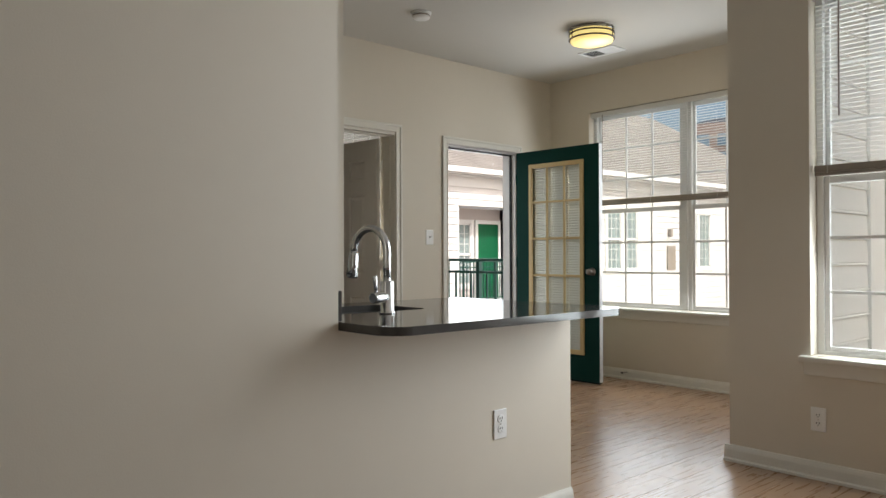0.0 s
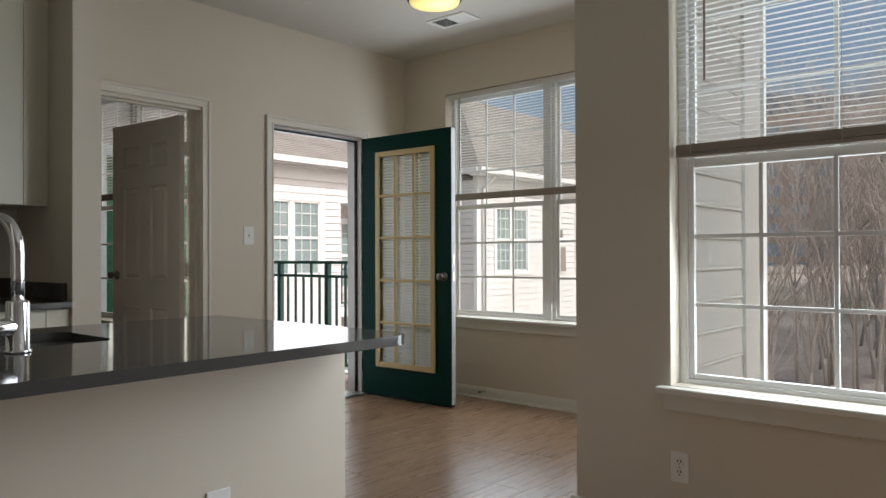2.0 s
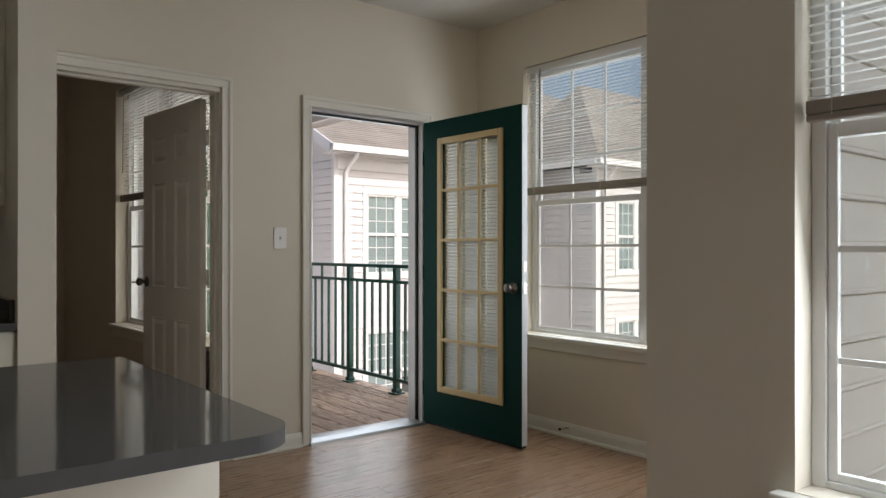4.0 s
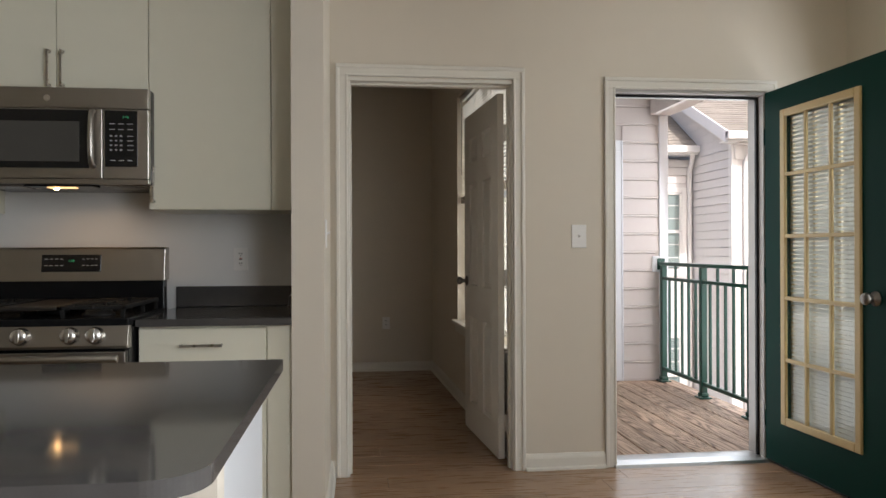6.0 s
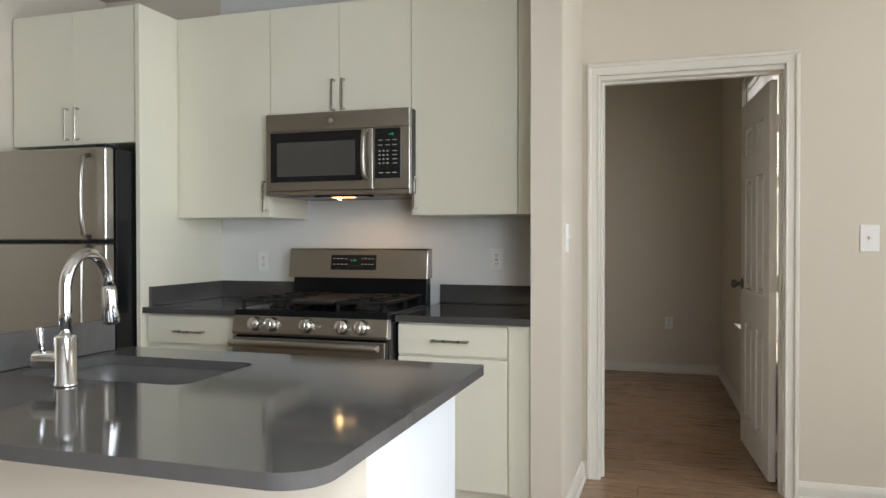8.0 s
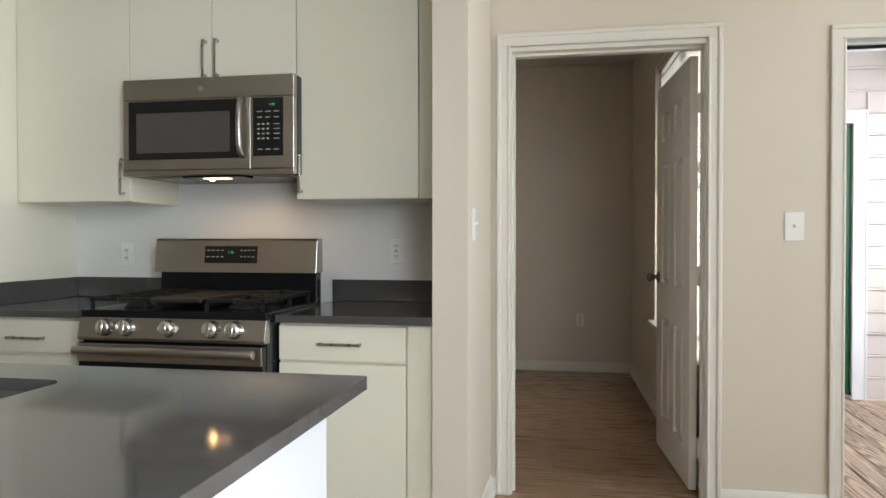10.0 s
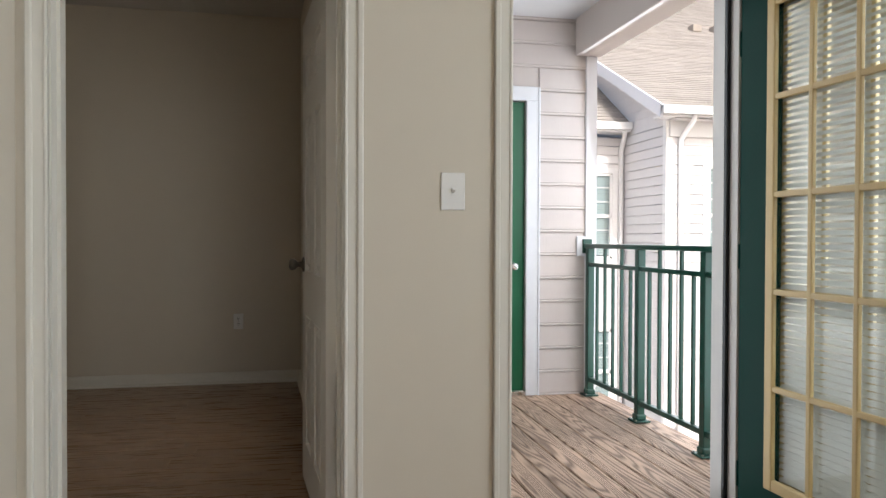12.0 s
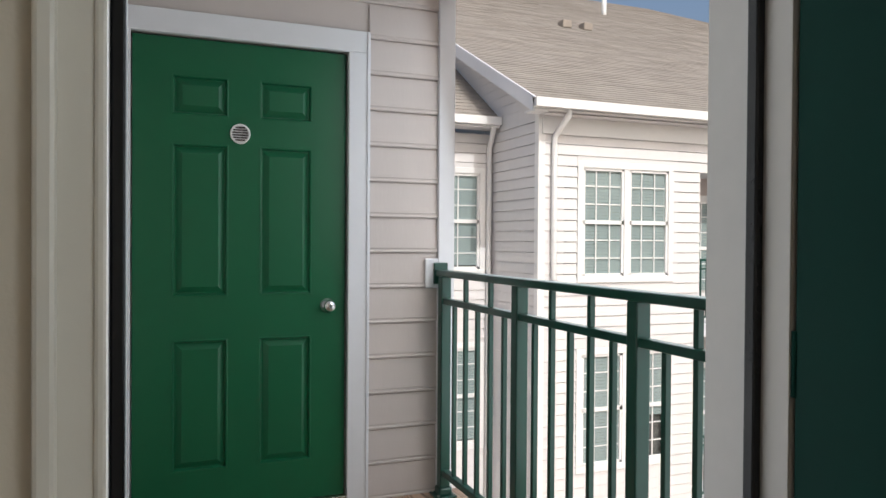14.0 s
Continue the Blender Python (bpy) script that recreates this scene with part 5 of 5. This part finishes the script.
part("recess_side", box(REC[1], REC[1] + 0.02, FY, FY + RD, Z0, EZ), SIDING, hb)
part("recess_ceiling", box(REC[0], REC[1], FY + 0.01, FY + RD, 2.45, 2.55), EXTTRIM, hb)
far_siding(FY, 22, 9.75, Z0, 3.36, "x")
sl = (9.88 - 3.36) / (26.0 - 12.95)
bm = bmesh.new()
for k in range(37):
    a = 3.34 + k * LAP
    y0, y1 = 12.95 + (a + LAP - 3.36) / sl, 39.05 - (a + LAP - 3.36) / sl
    if y1 - y0 > 0.3:
        box(9.728, 9.75, y0, y1, a + 0.008, a + LAP, 0, bm)
gb = part("gable_siding", bm, SIDING2, hb)
gb["kind"] = "stuff"
for zf in (0.0, -2.9):
    sl = part("balcony_slab", box(REC[0], REC[1], FY - 0.03, FY + RD, zf - 0.22, zf, 0.01), EXTTRIM, hb)
    rb = box(REC[0] + 0.02, REC[1] - 0.02, FY, FY + 0.04, zf + 1.02, zf + 1.06, 0)
    box(REC[0] + 0.02, REC[1] - 0.02, FY, FY + 0.04, zf + 0.88, zf + 0.91, 0, rb)
    box(REC[0] + 0.02, REC[1] - 0.02, FY, FY + 0.04, zf + 0.09, zf + 0.12, 0, rb)
    for k in range(18):
        x = REC[0] + 0.06 + k * 0.12
        box(x - 0.01, x + 0.01, FY + 0.01, FY + 0.03, zf + 0.1, zf + 1.03, 0, rb)
    part("balcony_rail", rb, RAILG, hb, "dark green metal balcony railing")
    dr = part("balcony_door", box(14.12, 14.90, FY + RD - 0.05, FY + RD - 0.005, zf + 0.03, zf + 2.05, 0.004), GREEN2, hb, "green door on the recessed balcony")
    for bx in ((14.02, 14.12, zf, zf + 2.15), (14.90, 15.0, zf, zf + 2.15), (14.12, 14.90, zf + 2.05, zf + 2.15)):
        part("door_trim", box(bx[0], bx[1], FY + RD - 0.06, FY + RD, bx[2], bx[3], 0.004), WHITE, dr)
    far_window(13.2, 13.85, zf + 0.4, zf + 2.05, FY + RD - 0.03, 1)
# projecting wing
GY = 11.5
W_WING = [(16.4, 17.8, 0.80, 2.45), (16.4, 17.8, -2.10, -0.40), (20.4, 21.8, 0.80, 2.45)]
far_siding(15.62, 28, GY, Z0, EZ, holes=[(w[0] - 0.1, w[1] + 0.1, w[2] - 0.1, w[3] + 0.1) for w in W_WING])
far_siding(GY, FY, 15.62, Z0, EZ, "x")
for w in W_WING:
    far_window(*w, GY)
part("core", box(15.65, 28, GY + 0.5, FY + 0.6, Z0, EZ), SIDING2, hb)
for x, y in ((9.75, FY), (15.62, GY)):
    part("corner_board", box(x - 0.025, x + 0.09, y - 0.025, y + 0.09, Z0, EZ, 0.004), WHITE, hb)
lamp2 = part("wall_lantern", box(19.35, 19.47, GY - 0.14, GY - 0.02, 1.72, 1.95, 0.02), BLINDRAIL, hb, "small dark wall lantern")
gr = part("louvre_vent", box(19.3, 19.75, GY - 0.05, GY - 0.02, 0.75, 1.45, 0.005), BLINDRAIL, hb, "grey louvred wall vent")
# lower wing beyond the gable
far_siding(2.0, 9.72, 14.9, Z0, 3.2, holes=[(8.27, 9.61, 0.76, 2.54), (8.27, 9.61, -2.14, -0.36)])
for z in (0.86, -2.04):
    far_window(8.37, 9.51, z, z + 1.58, 14.9, 1)
part("core", box(2.0, 9.70, 15.4, 22, Z0, 3.2), SIDING2, hb)


def roof_plane(name, quad, label=""):
    """A shingled slope: courses of overlapping strips between the eave (a, b) and the ridge (d, c)."""
    a, b, c, e = [Vector(q) for q in quad]
    nrm = (b - a).cross(e - a).normalized()
    bm = bmesh.new()
    n = max(2, int((e - a).length / 0.14))
    for k in range(n):
        t0, t1 = k / n, (k + 1) / n
        p0, q0, p1, q1 = a.lerp(e, t0), b.lerp(c, t0), a.lerp(e, t1), b.lerp(c, t1)
        L = (q0 - p0).length
        m = max(1, int(L / 0.9))
        for j in range(m):
            s0, s1 = j / m, (j + 1) / m
            lift = 0.006 + 0.008 * random.random()
            vs = [bm.verts.new(v) for v in (p0.lerp(q0, s0) + nrm * lift, p0.lerp(q0, s1) + nrm * lift, p1.lerp(q1, s1), p1.lerp(q1, s0))]
            bm.faces.new(vs)
            lo = [bm.verts.new(v) for v in (p0.lerp(q0, s0) - nrm * 0.02, p0.lerp(q0, s1) - nrm * 0.02)]
            bm.faces.new((lo[0], lo[1], vs[1], vs[0]))
    o = part(name, bm, SHINGLE, hb, label)
    return o


RY, RZ = 26.0, 9.88
part("attic", prism([(13.0, 3.18), (RY, RZ - 0.10), (39.0, 3.18)], 9.735, 21.0, m=Matrix(((0, 0, 1, 0), (1, 0, 0, 0), (0, 1, 0, 0), (0, 0, 0, 1)))), SIDING2, hb)
roof_plane("roof", [(9.5, 12.95, 3.36), (34.2, 12.95, 3.36), (21.2, RY, RZ), (9.5, RY, RZ)], "brown asphalt shingle roof slope")
roof_plane("roof", [(34.2, 12.95, 3.36), (34.2, 39.0, 3.36), (21.2, RY, RZ), (21.2, RY, RZ)])
roof_plane("roof", [(15.3, 11.15, 3.36), (28.5, 11.15, 3.36), (24.5, 15.2, 6.3), (19.4, 15.2, 6.3)], "brown asphalt shingle hip roof")
roof_plane("roof", [(15.3, 15.2, 3.36), (15.3, 11.15, 3.36), (19.4, 15.2, 6.3), (19.4, 15.2, 6.3)])
roof_plane("roof", [(2.0, 14.55, 3.32), (9.72, 14.55, 3.32), (9.72, 18.5, 5.87), (2.0, 18.5, 5.87)], "grey-brown shingle roof of the lower wing")
def beam(name, p, q, w, h, material, label=""):
    p, q = Vector(p), Vector(q)
    d = (q - p)
    o = bmesh.new()
    bmesh.ops.create_cube(o, size=1.0)
    rot = d.to_track_quat("Y", "Z").to_matrix().to_4x4()
    o.transform(Matrix.Translation((p + q) / 2) @ rot @ Matrix.Diagonal((w, d.length, h, 1)))
    return part(name, o, material, hb, label)
beam("rake_board", (9.47, 12.93, 3.27), (9.47, RY, RZ - 0.09), 0.04, 0.20, EXTTRIM, "white rake board")
for a, b in (((9.45, 12.90, 3.30), (15.3, 12.90, 3.30)), ((15.2, 11.08, 3.30), (28.5, 11.08, 3.30)), ((2.0, 14.50, 3.27), (9.70, 14.50, 3.27)), ((15.23, 11.15, 3.30), (15.23, 12.9, 3.30))):
    beam("gutter", a, b, 0.12, 0.13, WHITE, "white aluminium gutter")
part("soffit", box(9.5, 15.3, 12.95, FY, 3.20, 3.23), WHITE, hb)
part("frieze_board", box(9.78, 15.6, FY - 0.05, FY - 0.02, 2.92, 3.20, 0.005), WHITE, hb)
part("frieze_board", box(15.6, 28, GY - 0.05, GY - 0.02, 2.92, 3.20, 0.005), WHITE, hb)
part("soffit", box(15.3, 28.3, 11.15, GY, 3.20, 3.23), WHITE, hb)
part("soffit", box(2.0, 9.7, 14.52, 14.9, 3.17, 3.21), WHITE, hb)
for x, y in ((10.0, FY), (15.85, GY)):
    part("downspout", tube([(x + 0.05, y - 0.36, 3.26), (x + 0.05, y - 0.34, 3.16), (x, y - 0.16, 2.98), (x - 0.03, y - 0.07, 2.86), (x - 0.03, y - 0.07, 2.6), (x - 0.03, y - 0.07, Z0)], 0.045, 8), WHITE, hb, "white downspout")
part("downspout", tube([(9.60, 14.55, 3.20), (9.66, 14.75, 3.0), (9.66, 14.83, 2.86), (9.66, 14.83, Z0)], 0.045, 8), WHITE, hb)
for x, u in ((13.75, 0.50), (14.35, 0.50)):
    vy = 12.95 + (RY - 12.95) * u
    vz = 3.36 + (RZ - 3.36) * u
    part("roof_vent", box(x, x + 0.25, vy - 0.15, vy + 0.12, vz - 0.05, vz + 0.14, 0.02), BLINDRAIL, hb)
part("vent_pipe", cyl((17.2, 22.7, 8.0), (17.2, 22.7, 8.75), 0.07, seg=12), WHITE, hb)

# ---- grounds and woods ----
GROUND = mat("leaf_litter_ground", (0.43, 0.365, 0.315), 0.95, vary=0.3, scale=0.8, bump=0.4, bump_scale=3, dirt=((0.11, 0.12, 0.06), 0.06, 0.5, 0.65))
BARK = mat("grey_brown_bark", (0.46, 0.40, 0.36), 0.9, vary=0.25, scale=4, piece=0.25)
tagged(part("ground", box(-600, 600, -600, 600, -6.4, -6.0), GROUND), "brown leaf-covered ground between the houses", "ground", kind="structure")


def hill():
    """A wooded slope to the east, rising away from the house."""
    bm = bmesh.new()
    nx, ny = 24, 40
    g = []
    for i in range(nx + 1):
        x = 14 + 110 * (i / nx) ** 1.4
        row = []
        for j in range(ny + 1):
            y = -70 + 130 * j / ny
            up = min(1.0, max(0.0, (x - 17) / 45))
            keep = min(1.0, max(0.0, (10.5 - y) / 6.0)) if x < 32 else 1.0
            z = -6.05 + (up ** 1.2) * 5.0 * keep + noise.noise((x * 0.1, y * 0.1, 0)) * 0.8 * up
            row.append(bm.verts.new((x, y, z)))
        g.append(row)
    for i in range(nx):
        for j in range(ny):
            bm.faces.new((g[i][j], g[i + 1][j], g[i + 1][j + 1], g[i][j + 1])).smooth = True
    return bm


tagged(part("hillside", hill(), GROUND), "brown wooded hillside behind the house", "hill", kind="structure")


def tree_mesh(seed, height):
    """Bare winter tree: trunk, limbs and twigs as tapered tubes; gives trunk and crown bmeshes."""
    rnd = random.Random(seed)
    trunk, crown = bmesh.new(), bmesh.new()

    def grow(bm, p, d, L, r, depth):
        pts, rs = [p], [r]
        n = 4 if depth < 2 else 3
        for k in range(n):
            d = (d + Vector((rnd.uniform(-1, 1), rnd.uniform(-1, 1), rnd.uniform(-0.3, 0.7))) * (0.10 + 0.07 * depth)).normalized()
            p = p + d * L / n
            pts.append(p)
            rs.append(r * (1 - 0.7 * (k + 1) / n))
        tube(pts, rs, 6 if depth == 0 else (4 if depth == 1 else 3), bm)
        if depth >= 3:
            return
        for k in range((9, 5, 4)[depth]):
            t = rnd.uniform(0.30, 1.0) if depth == 0 else rnd.uniform(0.25, 1.0)
            i = min(int(t * n), n - 1)
            q = pts[i].lerp(pts[i + 1], t * n - i)
            a = rnd.uniform(0, 2 * math.pi)
            out = Vector((math.cos(a), math.sin(a), rnd.uniform(0.5, 1.4))).normalized()
            nd = (d * 0.35 + out).normalized()
            grow(crown, q, nd, L * rnd.uniform(0.34, 0.55), max(rs[i] * 0.5, 0.010), depth + 1)
    grow(trunk, Vector((0, 0, -0.3)), Vector((0, 0, 1)), height, height * 0.0085, 0)
    return trunk, crown


protos = []
for s, h in ((1, 9), (2, 10), (3, 7.5), (4, 9.5), (5, 8)):
    t = thing("tree", "bare grey-brown winter tree in the woods", "tree", 0, 0, 0, group="woods behind the house")
    a, b = tree_mesh(s, h)
    part("trunk", a, BARK, t)
    part("crown", b, BARK, t)
    protos.append(t)
rnd = random.Random(7)
spots = []
while len(spots) < 300:
    dist = rnd.uniform(27, 66)
    ang = radians(rnd.uniform(60, 108))
    x, y = 1.5 + dist * math.sin(ang), 0.5 + dist * math.cos(ang)
    if x < 16 or y > 9.3 or any((x - a) ** 2 + (y - b) ** 2 < 0.7 for a, b in spots):
        continue
    spots.append((x, y))
for k, (x, y) in enumerate(spots):
    up = min(1.0, max(0.0, (x - 17) / 45))
    keep = min(1.0, max(0.0, (10.5 - y) / 6.0)) if x < 32 else 1.0
    z = -6.05 + (up ** 1.2) * 5.0 * keep
    t = protos[k % 5]
    m = pose(x, y, z, rnd.uniform(-4, 4), rnd.uniform(-4, 4), rnd.uniform(0, 360))
    if k < 5:
        t.matrix_basis = m
    else:
        copy_thing(t, m)

# far tower
BRICKP = mat("pink_brick", (0.42, 0.30, 0.25), 0.85, vary=0.1, scale=0.6)
BLUEGL = mat("blue_tower_glass", (0.20, 0.30, 0.40), 0.25, vary=0.2, scale=0.2)
tw = thing("tower_block", "distant pink brick tower block with rows of blue windows", "building", 128, 36, -6, 14)
part("wall", box(0, 20, -30, 34, 0, 30), BRICKP, tw)
part("roof", prism([(-30.0, 30.0), (4, 33.5), (34, 30.0)], 0, 20, m=Matrix(((0, 0, 1, 0), (1, 0, 0, 0), (0, 1, 0, 0), (0, 0, 0, 1)))), mat("slate_blue_roof", (0.16, 0.19, 0.24), 0.6, vary=0.1), tw)
me = None
for r in range(8):
    for c in range(15):
        y = -28 + c * 4.1
        if c in (4, 9):
            continue
        if me is None:
            o = part("window", box(-0.3, 0.05, 0, 2.7, 0, 2.1), BLUEGL, tw)
            me = o.data
        else:
            o = new("window", me)
            o.parent = tw
        o.location = (0, y, 3.5 + r * 3.2)

# ---- floor planks and deck boards ----
def plank_mesh(L, W, t, bev):
    bm = box(-L / 2, L / 2, -W / 2, W / 2, -t, 0, 0)
    top = [e for e in bm.edges if all(v.co.z > -1e-6 for v in e.verts)]
    bmesh.ops.bevel(bm, geom=top, offset=bev, segments=1, affect="EDGES")
    return bm


meshes = {}
PW, PL = 0.178, 1.22
rnd = random.Random(11)


def lay(parent, x0, x1, y0, y1):
    """Planks along x, laid with random breaks."""
    y = y0
    while y < y1 - 0.01:
        w = min(PW, y1 - y)
        x = x0 - rnd.uniform(0, PL)
        while x < x1:
            a, b = max(x, x0), min(x + PL, x1)
            if b - a > 0.02:
                key = (round(b - a, 2), round(w, 3))
                if key not in meshes:
                    o = part("plank", plank_mesh(key[0] - 0.0012, key[1] - 0.0012, 0.005, 0.0006), LVP, parent)
                    meshes[key] = o.data
                else:
                    o = new("plank", meshes[key])
                    o.parent = parent
                o.location = ((a + b) / 2, y + w / 2, 0.0)
            x += PL
        y += w


lay(FLOOR, 2.735, 5.68, 1.815, 4.5)
lay(FLOOR, 0.9, 3.92, -1.2, 1.815)
lay(FLOOR2, 2.2, 3.84, 4.5, 7.80)
bm = bmesh.new()
for bx in ((-2.5, 0.9, -3.5, 1.94), (0.9, 3.92, -3.5, -1.2), (-0.1, 2.735, 2.06, 4.5), (0.4, 2.2, 4.64, 7.80)):
    y = bx[2]
    while y < bx[3] - 0.01:
        w = min(PW, bx[3] - y)
        box(bx[0], bx[1], y + 0.0006, y + w - 0.0006, -0.005, 0, 0, bm)
        y += w
o = part("plank_rest", bm, LVP, FLOOR)
o["kind"] = "stuff"

DECK = tagged(part("deck", box(3.90, 5.70, 4.68, 6.98, -0.24, -0.032, 0.004), DECKW), "weathered wooden balcony deck with gaps between boards", "deck", kind="structure")
bw = 0.1385
k = 0
x = 3.885
while x < 5.72:
    bm = plank_mesh(bw, 2.33, 0.03, 0.004)
    o = part("deck_board", bm, DECKW, DECK) if k == 0 else new("deck_board", first)
    if k == 0:
        first = o.data
    o.parent = DECK
    o.location = (x + bw / 2, 5.83, rnd.uniform(-0.003, 0.0))
    o.rotation_euler = (0, radians(rnd.uniform(-0.4, 0.4)), 0)
    x += bw + 0.0065
    k += 1
tagged(part("deck_fascia", box(5.71, 5.74, 4.66, 7.0, -0.30, -0.004, 0.003), DECKW), "weathered deck edge board", "deck", kind="structure")
